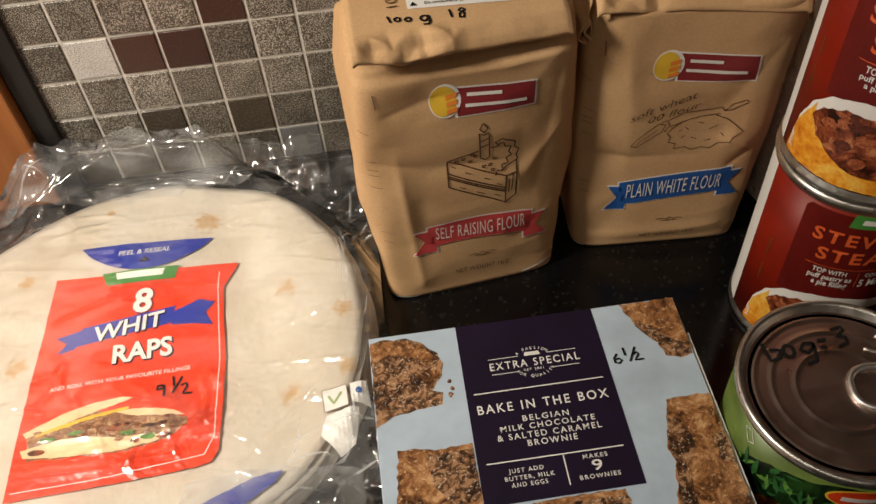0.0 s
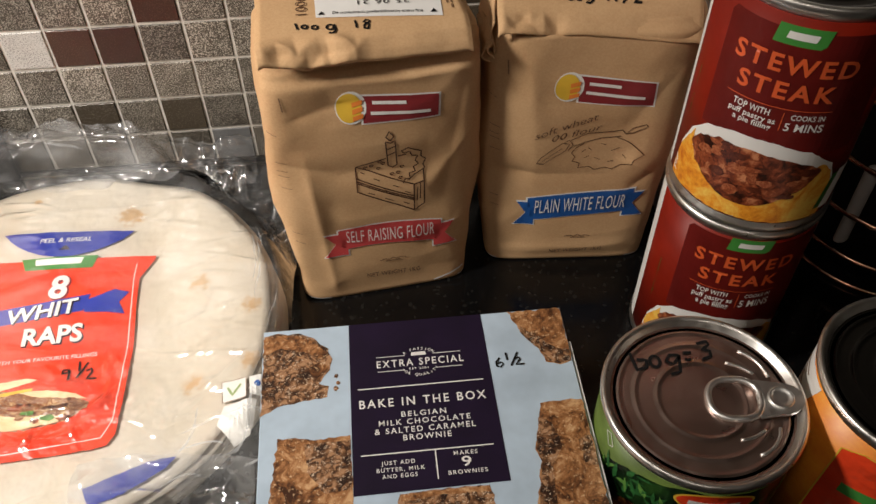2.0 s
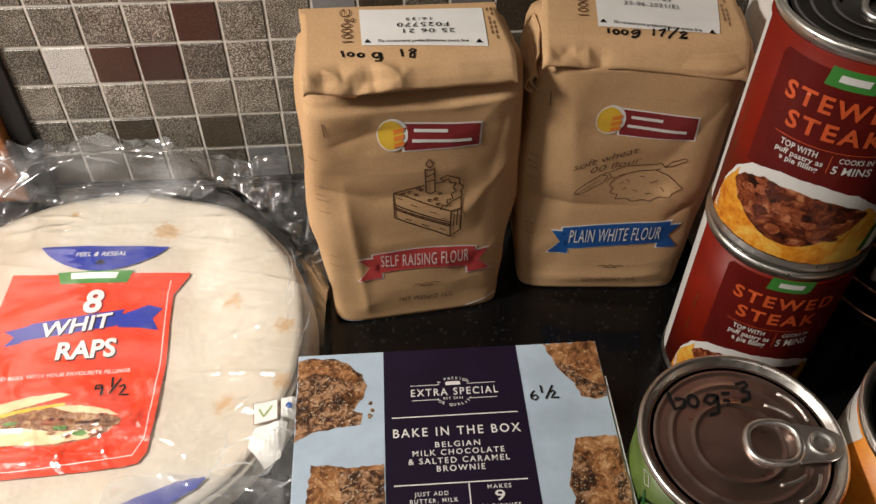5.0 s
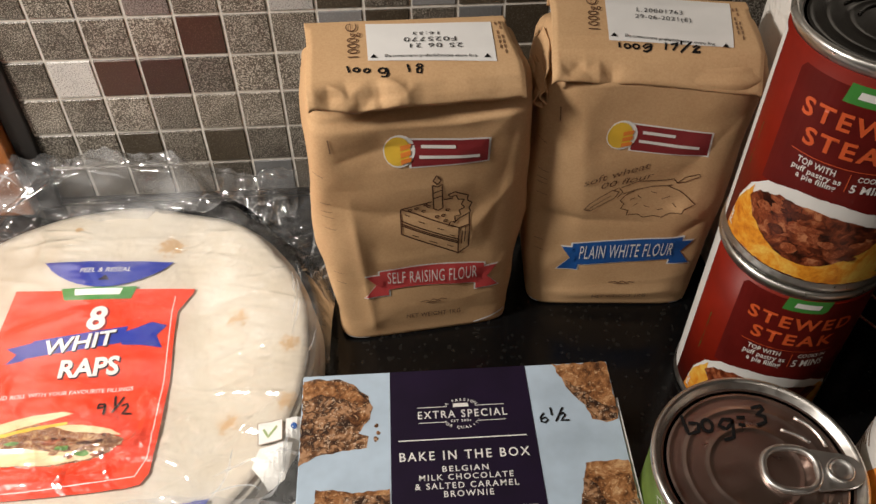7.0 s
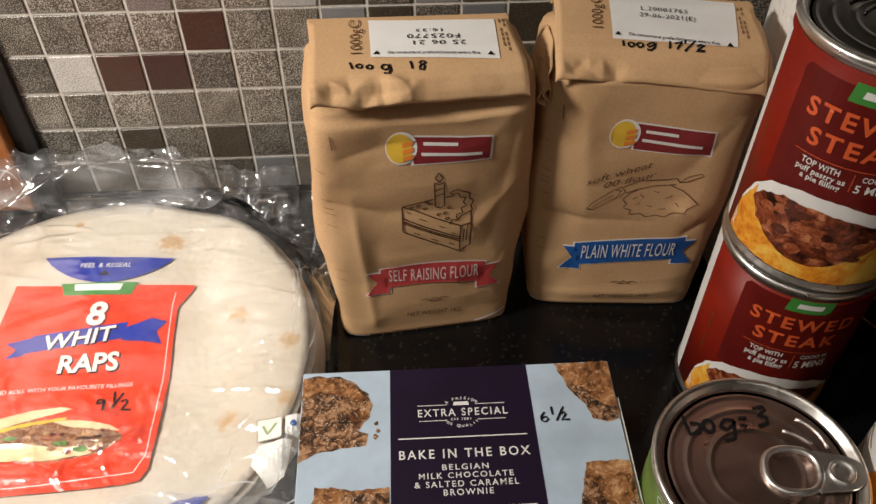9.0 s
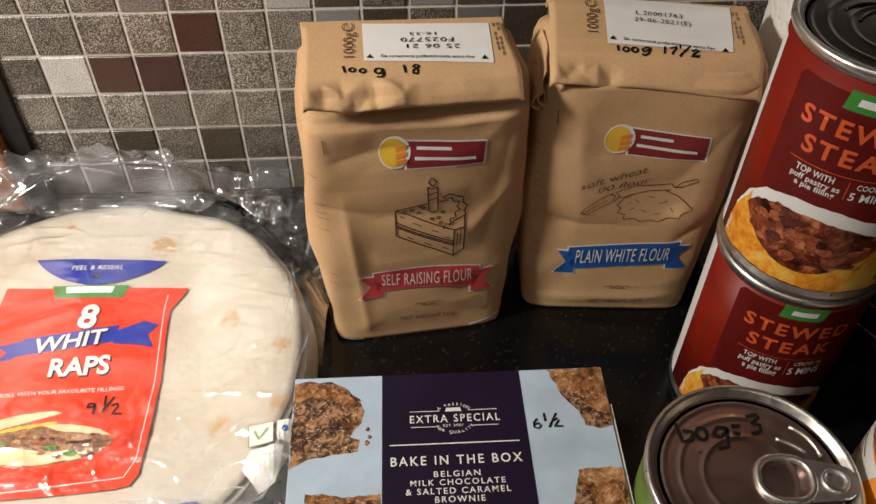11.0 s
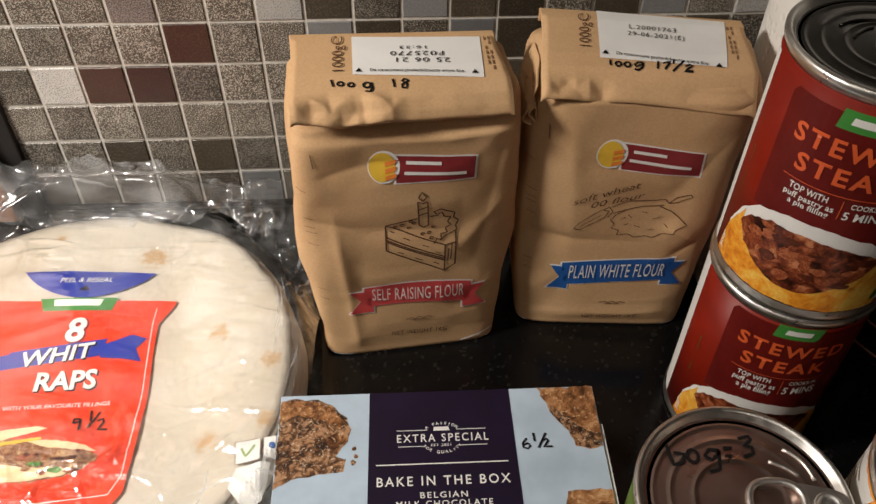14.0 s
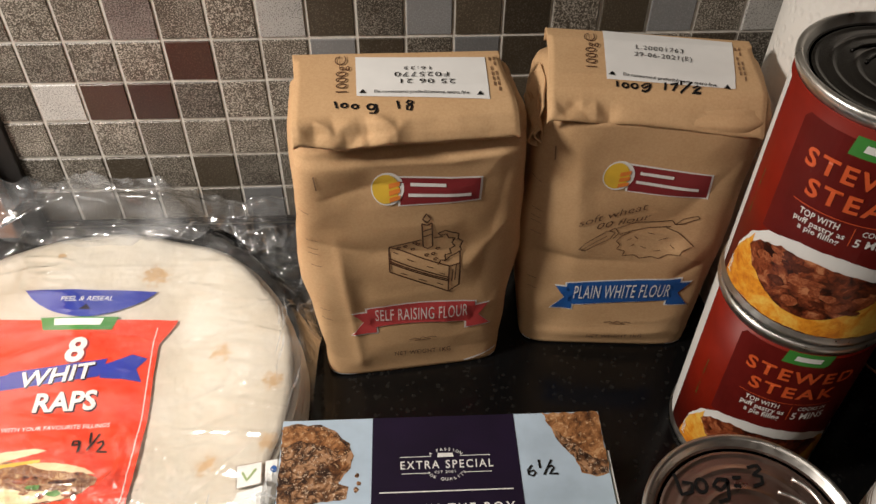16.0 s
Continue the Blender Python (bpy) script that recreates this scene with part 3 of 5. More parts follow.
def flour_bag(m, at, label, levels, creases, profile, fl, fr, seed, top_form, logo, banner, title, colour, title_slope, foot, draw, tag, stamp, stamp_turn, pen, worn, script=()):
    bag = thing("flour_bag", at, label, "flour bag", "flour bags on the worktop")
    body = bag_bm(m, levels, seed, creases)
    flap = flap_bm(m, profile, fl, fr, seed + 3, 0.8, *top_form)
    on, top = cast_on(body, m, "y", -0.1), cast_on(flap, m, "z", 0.3)
    # maker's badge, as plain shapes
    (bx, bz), badge = logo
    made = [("badge_border", shape(on, [grown(badge, 1.0)], 0.25), WHITE), ("badge", shape(on, [badge], 0.4), MAROON)]
    made += [("sun_border", shape(on, [disc_pts(bx, bz, 6.9, 8.6)], 0.5), WHITE), ("sun", shape(on, [disc_pts(bx - 0.8, bz, 5.6, 7.6)], 0.65), YELLOW)]
    made += [("wheat_ear", shape(on, [[(bx + 0.5, bz + 2.2 - k * 3.4), (bx + 5.2, bz + 3.4 - k * 3.4), (bx + 5.0, bz + 1.2 - k * 3.4), (bx + 0.5, bz - 0.2 - k * 3.4)] for k in range(3)], 0.8), ORANGE)]
    x0, x1 = badge[0][0] + 3.5, badge[1][0] - 4
    slope = (badge[1][1] - badge[0][1]) / (badge[1][0] - badge[0][0])
    zmid = (badge[0][1] + badge[3][1]) / 2
    bars = [[(x0 + a, zmid + h + slope * a), (x0 + b, zmid + h + slope * b), (x0 + b, zmid + h - 1.7 + slope * b), (x0 + a, zmid + h - 1.7 + slope * a)] for a, b, h in ((1, 16, 4.2), (0, x1 - x0, -1.0))]
    for bar in bars:
        made += [("badge_bar", shape(on, [bar], 0.7, 1.6), WHITE)]
    # banner with the kind of flour
    bands = ribbon(*banner)
    made += [("banner_border", shape(on, [grown(b, 0.9) for b in bands], 0.30, 1.6), WHITE), ("banner", shape(on, bands, 0.55, 1.6), colour)]
    l, r, zl, zm, zr, h, tail = banner
    made += [("lettering", words(on, title, ((l + r) / 2, (zl + zr) / 2 + (zm - (zl + zr) / 2) * 0.75), h * 0.60, (r - l) * 0.86, 0, 0.0, 0, 1.0, 1.4, 1.1, title_slope), WHITE)]
    made += [("lettering", words(on, "NET WEIGHT 1KG", foot, 3.4, 29, 0, 0.0, 0, 0.4, 3.0, 1.1, title_slope), BROWN_INK)]
    made += [("flourish", strokes(on, [[(foot[0] - 7, foot[1] + 11.2), (foot[0] - 4, foot[1] + 12), (foot[0] - 2, foot[1] + 11), (foot[0], foot[1] + 12.4), (foot[0] + 2, foot[1] + 11), (foot[0] + 4, foot[1] + 12), (foot[0] + 7, foot[1] + 11.2)], [(foot[0] - 4, foot[1] + 10.2), (foot[0] + 4, foot[1] + 10.2)]], 0.6), FADED_INK)]
    side = [(3.5, 139, 131, 1), (-1.5, 119, 117, 0), (0.5, 101, 99.6, 0), (0.5, 96, 95, 0), (0.8, 93, 92, 0), (1.2, 86, 85, 0), (2.4, 54, 52.6, 0), (3.0, 47, 45, 0)]
    for u, za, zb, upright in side:
        line = [(u, za), (u + 0.6, zb)] if upright else [(u - 3.6, za), (u + 1.2, zb)]
        made += [("side_print", strokes(on, [line], 0.6 if upright else 0.3), FADED_INK)]
    for line in worn:
        made += [("worn_edge", strokes(on, [line], 1.1, 0.3), PAPER_LABEL)]
    for text, where, hh, ww, turn in script:
        made += [("script_lettering", words(on, text, where, hh, ww, turn, -0.008, 0.35, 0.4, 2.0), BROWN_INK)]
    for lines, w in draw:
        made += [("drawing", strokes(on, lines, w), BROWN_INK)]
    # paper label with date stamp, on the folded top
    made += [("date_label", shape(top, [tag], 0.35, 1.3), PAPER_LABEL)]
    tx, ty = sum(p[0] for p in tag) / 4, sum(p[1] for p in tag) / 4
    a = math.atan2(tag[1][1] - tag[0][1], tag[1][0] - tag[0][0])
    ca, sa = math.cos(a), math.sin(a)

    def place(u, v):
        return (tx + u * ca - v * sa, ty + u * sa + v * ca)
    for row, (text, u, v, hh, ww) in enumerate(stamp):
        made += [("date_stamp", words(top, text, place(u, v), hh, ww, math.degrees(a) + stamp_turn, 0.0, 0, 0.75, 1.3, 1.15), INK)]
    low = -(tag[0][1] - tag[3][1]) / 2 + 2.6
    made += [("small_print", words(top, "Da consumarsi preferibilmente entro fine", place(0, low), 1.7, 38, math.degrees(a), 0.012, 0, 0.75, 1.3), INK)]
    for s in (-23.5, 23.5):
        made += [("print_mark", shape(top, [[place(s - 1.4, low - 1.1), place(s + 1.4, low - 1.1), place(s, low + 1.4)]], 0.7, 1.3), INK)]
    gx, gy = tag[3][0] - 5.0, (tag[0][1] + tag[3][1]) / 2
    made += [("lettering", words(top, "1000g", (gx, gy - 2.6), 4.6, 17.5, 90 + math.degrees(a) * 0.5, -0.004, 0, 0.6, 1.3), BROWN_INK)]
    made += [("estimated_sign", words(top, "e", (gx - 0.4, gy + 11.0), 8.0, 6.4, 90 + math.degrees(a) * 0.5, -0.02, 0, 0.6, 1.3), BROWN_INK)]
    gx = tag[2][0] + 4.0
    dashes = [(k, j) for k in range(2) for j in range(7) if (k + j) % 5]
    made += [("faint_print", shape(top, [[(gx - 1 + k * 1.7 + j * 0.2, gy - 17 + j * 3.3), (gx - 0.3 + k * 1.7 + j * 0.2, gy - 17 + j * 3.3), (gx - 0.1 + k * 1.7 + j * 0.2, gy - 14.6 + j * 3.3), (gx - 0.8 + k * 1.7 + j * 0.2, gy - 14.6 + j * 3.3)] for k, j in dashes], 0.4, 3.0), FADED_INK)]
    made += [("handwriting", strokes(top, pen, 0.95, 0.4), INK)]
    part("body", body, KRAFT, bag, "", True)
    part("folded_top", flap, KRAFT, bag, "", True)
    for name, bm, material in made:
        part(name, bm, material, bag)
    return bag


M1 = pose(0.157, -0.120, 0.0006, 0, 0, math.degrees(math.atan2(0.010, 0.089)))
cake = [
    [(33.1, 92.6), (32.8, 77.7), (60.5, 59.4), (65.6, 63), (65.2, 88)], [(60.5, 59.4), (60.5, 77.9), (33.1, 92.6)], [(60.5, 77.9), (65.2, 80)],
    [(33.1, 92.6), (47.5, 97)], [(53, 98), (57, 98.8)], [(33, 85.5), (60.5, 69.2)], [(33, 84), (60.5, 67.6)], [(33, 83), (60.4, 66.4)],
]
cream = [
    [(55.2, 79.5), (56.4, 82.6), (58.6, 82.4), (58.3, 86), (61.2, 86.6), (60.3, 90), (62.8, 91.4), (61.2, 94), (62.5, 97), (59.6, 97.6), (58.6, 100.6), (56, 99.6), (54.8, 101.4)],
    [(54.8, 101.4), (58, 103.2), (61, 101.4), (64.2, 99.6), (64, 96.2), (66.2, 94), (65, 90.6), (65.8, 88), (63, 86), (60.8, 84.8), (58, 81.6)],
    [(47.6, 108), (48.4, 92), (50.4, 90.6), (52.6, 92.2), (52.0, 108), (49.8, 107), (47.6, 108)], [(49.8, 108.2), (48, 110.4), (49.6, 113.6), (51.6, 110.4), (49.8, 108.2)], [(47.9, 103), (52.2, 105)], [(48, 99), (52.3, 101)],
]
for cx_, cy_ in ((37.5, 91.6), (40.5, 92.6), (43.8, 90.4), (46, 93.8), (50, 86.4), (53, 87), (54, 83.6), (55, 90.6), (44.6, 95)):
    cream.append(disc_pts(cx_, cy_, 0.9, 0.7, 7))
cake2 = [[(62, 66), (62.2, 76)], [(63.4, 67), (63.6, 79)], [(35, 88.6), (37, 87.6)], [(41, 84.5), (44, 83)], [(50, 79), (53, 77.5)], [(38, 76.2), (41, 74.5)], [(46, 71), (50, 68.4)], [(55, 66), (58, 64)], [(56, 73.5), (58.6, 72)]]
flour_bag(
    M1, (0.2, -0.09, 0), "brown paper bag of self raising flour, creased, with red banner", [
        (0, -1.4, 89.6, -1.4, 54), (2, -1.8, 90.0, -2.0, 55), (12, -2, 91, -2.2, 56), (45, -5, 93, -2.2, 57), (90, -7.5, 95.5, -2.8, 58), (128, -7, 96, -4.6, 56), (141, -6, 95.5, -5.2, 54), (147, -5.2, 95, -3.0, 53), (150.5, -4.8, 94.5, -1.2, 52), (156, -3.5, 93.5, 2, 44), (161.5, 0, 91, 9, 34)],
    [crease(-6, 101, 36, 86, -2.2, 7), crease(36, 86, 62, 108, 1.6, 8), crease(10, 98, 17, 0, 1.5, 4.5), crease(44, 140, 90, 144, 1.5, 3.0), crease(8, 147, 88, 147, -2.2, 2.6), crease(86, 140, 74, 60, -0.7, 7), crease(92, 110, 62, 70, 1.4, 8), crease(4, 124, 40, 134, -1.2, 6)],
    [(46.5, 158), (46, 164.6), (44, 165.8), (36, 165.8), (14, 165.0), (4, 164.0), (-2.0, 161.4), (-5.6, 157.4), (-7.0, 154.6), (-6.6, 153.0)], -2.5, 88.0, 1.3, ((4, 38), 2.5, 0.8, 9.0, 4.0),
    ((33.5, 128.8), [(38.5, 134.0), (72.8, 131.3), (72.4, 119.5), (38.5, 120.0)]), (21.0, 74.0, 44.8, 46.2, 41.8, 15.0, 7.0), "SELF RAISING FLOUR", PINK, -0.06,
    (48, 14.6), [(cake, 0.75), (cream, 0.7), (cake2, 0.5)], [(26.0, 38.2), (79.6, 30.6), (76.6, 3.8), (24.2, 11.8)],
    [("25 06 21", 2, -3.6, 3.0, 22), ("F025770", 0, 1.0, 3.0, 22), ("16:33", -1.5, 5.2, 2.2, 11)], 180, [
        [(15.3, 9.7), (15.9, 5.5)], disc_pts(18.8, 6.8, 1.2, 1.2, 10) + [(20.0, 6.8)], disc_pts(22.9, 5.7, 1.2, 1.2, 10) + [(24.1, 5.7)],
        disc_pts(29.2, 4.8, 1.5, 1.5, 10) + [(30.7, 4.8)], [(31.0, 6.2), (31.4, 3.2), (30.2, 1.2), (28.2, 1.6)], [(39.8, 7.0), (40.0, 2.7)],
        [(45.6, 5.9), (44.3, 6.5), (43.2, 5.4), (45.2, 3.6), (44.6, 1.8), (43.0, 2.2), (43.2, 3.5), (45.7, 5.1), (45.6, 5.9)]], ([(1, 1.4), (6, 1.0), (13, 0.9)], [(70, 2.2), (79, 4.4), (87, 7.6)], [(84, 1.2), (88.6, 1.6)]))

M2 = pose(0.259, -0.099, 0.0006, 0, 0, math.degrees(math.atan2(-0.006, 0.088)))
pin = [
    [(21, 77), (24.5, 76), (35, 84.5), (36.5, 88.6), (33, 89.6), (23, 80.6), (21, 77)], [(36.2, 84.4), (38.4, 88), (36.2, 91.4), (33.6, 89.4)], [(37, 91.2), (45, 95), (62, 95.2), (64, 92.6)], [(38.6, 87), (44, 89.4), (52, 91.4), (62, 91.6)],
    [(64, 92.6), (67, 96), (73, 98.6), (74, 97), (68, 93.4), (64, 92.6)],
    [(44, 89), (40, 86), (38, 82.6), (40.2, 80), (39, 77), (43, 75.6), (42.6, 72.2), (48, 73), (51, 70.6), (56, 72), (60, 70.8), (64, 74), (69, 74.6), (70, 77.2), (75, 79.6), (71, 83.6), (66, 88), (60, 91)],
]
pin2 = [[(46, 86), (48, 84)], [(52, 88), (55, 87)], [(50, 79), (53, 77.6)], [(58, 83), (62, 84.6)], [(64, 80), (66, 78)], [(45, 79), (47, 80.6)], [(57, 76), (60, 76.4)], [(43, 83), (45, 84.6)], [(24, 78), (33, 86)]]
plain_bag = flour_bag(
    M2, (0.30, -0.07, 0), "brown paper bag of plain white flour, crumpled, with blue banner", [
        (0, -1.2, 88.8, -2.0, 54), (2, -1.6, 89.2, -2.6, 55), (12, -2, 89.6, -4, 56), (45, -5, 90, -6, 57), (90, -6.5, 91, -6.4, 58), (130, -6, 92, -7.4, 56), (146, -4, 92.5, -8.4, 54), (150.5, -3, 92, -8.4, 52), (155, -1, 91, -4.5, 44), (160.0, 3, 88.5, 6, 34)],
    [crease(-6, 74, 40, 64, -2.0, 7), crease(90, 62, 66, 78, 2.2, 5), crease(88, 138, 62, 92, -0.9, 8), crease(14, 140, 24, 60, 1.3, 7), crease(72, 56, 86, 72, -1.2, 4), crease(2, 132, 30, 112, -1.5, 7), crease(20, 8, 80, 14, 1.0, 6)],
    [(46.5, 157), (46, 163.0), (44, 164.4), (36, 164.8), (10, 163.4), (2, 161.8), (-3.5, 158.6), (-7, 155.2), (-8.6, 152.8), (-8.4, 151.0)], -2.0, 89.0, 6.7, ((-4, 26), 2.0, 5.5, 8.0, 0.0),
    ((32.4, 123.4), [(37.0, 129.6), (72.8, 123.9), (73.6, 110.4), (37.6, 114.6)]), (19.0, 74.5, 42.6, 45.6, 47.6, 16.5, 5.5), "PLAIN WHITE FLOUR", BLUE, 0.06,
    (48.5, 9.4), [(pin, 0.42), (pin2, 0.32)], [(24.8, 41.6), (79.8, 34.0), (75.2, 2.6), (22.9, 6.8)],
    [("L.20001763", -4, 5.0, 3.0, 20), ("29-06-2021(E)", -2.5, 0.0, 3.0, 24)], 0, [
        [(27.0, 5.7), (26.9, 2.4)], disc_pts(30.2, 3.3, 1.2, 1.3, 10) + [(31.4, 3.3)], disc_pts(33.9, 3.1, 1.3, 1.3, 10) + [(35.2, 3.1)],
        [(40.5, 4.4), (38.4, 4.4), (36.8, 3.1), (37.7, 2.0), (39.8, 3.2), (40.8, 4.2), (39.8, 1.5), (38.2, 0.6), (36.7, 1.0)], [(46.9, 5.4), (46.2, 1.3)],
        [(48.7, 4.2), (52.1, 5.2), (49.3, 1.1)], [(53.6, 6.6), (53.1, 4.0)], [(57.9, 5.9), (52.6, 0.4)], [(57.7, 2.6), (59.8, 3.7), (60.9, 2.9), (57.4, 0.6), (61.0, 0.6)]], ([(0.5, 1.2), (5, 0.9)], [(78, 1.0), (87, 1.4)]), [("soft wheat", (33.0, 100.0), 4.2, 32, 19), ("00 flour", (38.5, 95.4), 3.8, 25, 15)])


# crumpled side folds at the top of the bags
def gusset(bag, m, l, r, z0, z1, y0, y1, seed, side):
    """A folded-in side of a bag's top: a few flat, sharply creased leaves."""
    rng = random.Random(seed)
    for k in range(3):
        bm = bmesh.new()
        n, grid = 10, []
        for j in range(n + 1):
            row = []
            for i in range(n + 1):
                u, v = i / n, j / n
                y = y0 + (y1 - y0) * u
                z = z0 + (z1 - z0) * v * (1 - 0.25 * k) - 2.0 * k
                x = l + side * (1.6 * k + 3.2 * (1 - abs(2 * v - 1)) * (0.5 + 0.5 * u)) + 1.6 * facet(u * 3 + k, v * 3, seed + k)
                row.append(bm.verts.new(m @ Vector((x * MM, (y + 1.2 * facet(u * 2, v * 3, seed + 9)) * MM, z * MM))))
            grid.append(row)
        for a, b in zip(grid, grid[1:]):
            for i in range(n):
                bm.faces.new((a[i], a[i + 1], b[i + 1], b[i]))
        bmesh.ops.recalc_face_normals(bm, faces=bm.faces[:])
        bmesh.ops.solidify(bm, geom=bm.faces[:], thickness=0.6 * MM)
        part("gusset_fold", bm, KRAFT, bag)


gusset(plain_bag, M2, -2.0, 2, 141, 157, -6, 26, 3, -1)


# ---- the pack of wraps ----
WX, WY, WR = 0.0315, -0.1415, 0.1145


def smooth(a, b, x):
    f = min(1.0, max(0.0, (x - a) / (b - a)))
    return f * f * (3 - 2 * f)


def wrap_top(x, y):
    return 0.0185 + 0.0075 * smooth(0.085, 0.135, x + 0.25 * (y + 0.14)) + 0.0016 * noise.noise(Vector((x * 16, y * 16, 3))) + 0.0007 * noise.noise(Vector((x * 38, y * 38, 7)))


def wrap_bm(k):
    """One soft round of flatbread, the k-th from below."""
    bm = bmesh.new()
    rng = random.Random(40 + k)
    ox, oy, rr = WX + 0.0035 - 0.0009 * k + rng.uniform(-0.0015, 0.0015), WY + rng.uniform(-0.002, 0.002), WR + rng.uniform(-0.0025, 0.001)
    n, rows = 96, 22
    rings = {}
    for side in (0, 1):
        for j in range(1, rows + 1):
            ring = []
            for i in range(n):
                a = 2 * math.pi * i / n
                edge = rr * (1 + 0.012 * noise.noise(Vector((math.cos(a) * 2.2, math.sin(a) * 2.2, k * 3.1))) + 0.004 * noise.noise(Vector((math.cos(a) * 9, math.sin(a) * 9, k))))
                r = edge * (j / rows) ** 0.9
                if j == rows:
                    r *= 0.997
                x, y = ox + r * math.cos(a), oy + r * math.sin(a)
                top = wrap_top(x, y) * (k + 1) / 8
                low = wrap_top(x, y) * k / 8 + 0.0002
                round_off = 0.0008 * smooth(rr * 0.975, rr, r)
                droop = 0.0012 * noise.noise(Vector((x * 35, y * 35, k * 1.7))) * smooth(rr * 0.7, rr, r)
                ring.append(bm.verts.new((x, y, max(0.0006, (top - round_off if side else low + round_off) + (droop if k > 4 else 0)))))
            rings[side, j] = ring
        mid = bm.verts.new((ox, oy, wrap_top(ox, oy) * ((k + 1) / 8 if side else k / 8 + 0.01)))
        for i in range(n):
            bm.faces.new((mid, rings[side, 1][i], rings[side, 1][(i + 1) % n]))
        for j in range(1, rows):
            for i in range(n):
                bm.faces.new((rings[side, j][i], rings[side, j][(i + 1) % n], rings[side, j + 1][(i + 1) % n], rings[side, j + 1][i]))
    for i in range(n):
        bm.faces.new((rings[0, rows][i], rings[0, rows][(i + 1) % n], rings[1, rows][(i + 1) % n], rings[1, rows][i]))
    bmesh.ops.recalc_face_normals(bm, faces=bm.faces[:])
    return bm


FILM_LINES = [crease(*q) for q in (
    (-16, -189, 58, -192, 1.12, 2.4), (4, -200, 74, -186, 0.90, 1.9), (-18, -178, 30, -174, 0.5, 1.4), (30, -206, 88, -176, 0.83, 1.6), (-14, -207, 50, -209, 0.90, 2.2), (-16, -122, 20, -108, 0.45, 1.2), (36, -104, 70, -110, 0.5, 1.0), (6, -150, 40, -157, 0.45, 1.2),
    (-58, -80, 0, -90, 0.5, 1.1), (-50, -110, -16, -118, 0.5, 1.1), (60, -66, 110, -90, 0.6, 1.2), (78, -118, 122, -104, 0.6, 1.1), (84, -150, 130, -139, 0.65, 1.2), (80, -168, 124, -160, 0.5, 1.2), (92, -205, 130, -172, 0.7, 1.2), (110, -94, 132, -122, 0.7, 1.4), (76, -216, 110, -198, 0.7, 1.3), (20, -58, 76, -58, 0.5, 1.1), (-30, -62, 10, -54, 0.5, 1.1), (104, -128, 126, -150, 0.6, 1.2))]


def film_bm():
    """The loose clear bag: tight over the wraps, crumpled and standing up towards the wall."""
    bm = bmesh.new()
    nx, ny, grid = 300, 270, []
    for j in range(ny + 1):
        row = []
        y = -0.262 + (0.262 - 0.0065) * j / ny
        right = 0.1515 - 0.009 * (1 - smooth(-0.192, -0.172, y)) - 0.010 * smooth(-0.06, -0.02, y)
        for i in range(nx + 1):
            x = -0.138 + (right + 0.138) * i / nx
            d = math.hypot(x - WX, y - WY) - WR
            out = smooth(0.0, 0.014, d)
            h = (wrap_top(x, y) + 0.0024) * (1 - out) + 0.0045 * out
            p = Vector((x, y, 0))
            back = smooth(-0.058, -0.014, y) * smooth(-0.075, -0.035, x) * (1 - 0.62 * smooth(0.045, 0.10, x))
            h += 0.036 * back * (0.9 + 0.22 * noise.noise(p * 38)) * smooth(-0.004, 0.008, d)
            fold = 1 - abs(noise.noise(Vector((x * 38 + 3 * noise.noise(p * 20), y * 24, 1.0))))
            fold2 = 1 - abs(noise.noise(Vector((x * 70, y * 95, 5.0))))
            cell = noise.voronoi(Vector((x * 20 + 0.8 * noise.noise(p * 18), y * 34, 2.0)))[0]
            small = noise.voronoi(Vector((x * 110, y * 130, 6.0)))[0]
            h += out * (0.0085 * max(0, fold - 0.55) + 0.009 * (cell[1] - cell[0]) + 0.0007 * small[0] + 0.003 * max(0, fold2 - 0.75))
            tail = smooth(0.055, 0.11, x) * (1 - smooth(-0.215, -0.190, y))
            h += tail * out * 0.010 * abs(noise.noise(Vector((x * 50 + y * 60, y * 22 - x * 30, 8))))
            h += (1 - out) * 0.0004 * (noise.noise(Vector((x * 16 + y * 30, y * 50, 2))) + 0.5 * noise.noise(p * 40))
            w1 = 1 - abs(noise.noise(Vector((x * 14 + 2.0 * noise.noise(p * 12), y * 60 + x * 18, 11))))
            w2 = 1 - abs(noise.noise(Vector((x * 30 - y * 20, y * 34 + x * 22, 13))))
            slack = smooth(-0.25, 0.25, noise.noise(p * 13 + Vector((3, 1, 4))))
            h += (1 - out) * slack * (0.0075 * max(0, w1 - 0.86) + 0.006 * max(0, w2 - 0.88))
            for f in FILM_LINES:
                h += (1 - out) * f(x * 1000, y * 1000) * MM
            row.append(bm.verts.new((x + 0.003 * noise.noise(Vector((y * 40, i / nx, 4))) * out * (1 if x < 0.13 else 0), y, max(0.0012, h))))
        grid.append(row)
    for a, b in zip(grid, grid[1:]):
        for i in range(nx):
            bm.faces.new((a[i], a[i + 1], b[i + 1], b[i]))
    bm.normal_update()
    return bm


pack = thing("wrap_pack", (WX, WY, 0), "clear plastic pack of eight white tortilla wraps with red print", "wraps pack")
for k in range(8):
    part("wrap", wrap_bm(k), TORTILLA, pack, "", True)
film = film_bm()
film_on = cast_on(film, Matrix.Identity(4), "z", 0.2)


def over(u, v, lift):
    """Prints lie on the inner side of the film."""
    return film_on(u, v, lift - 1.35)


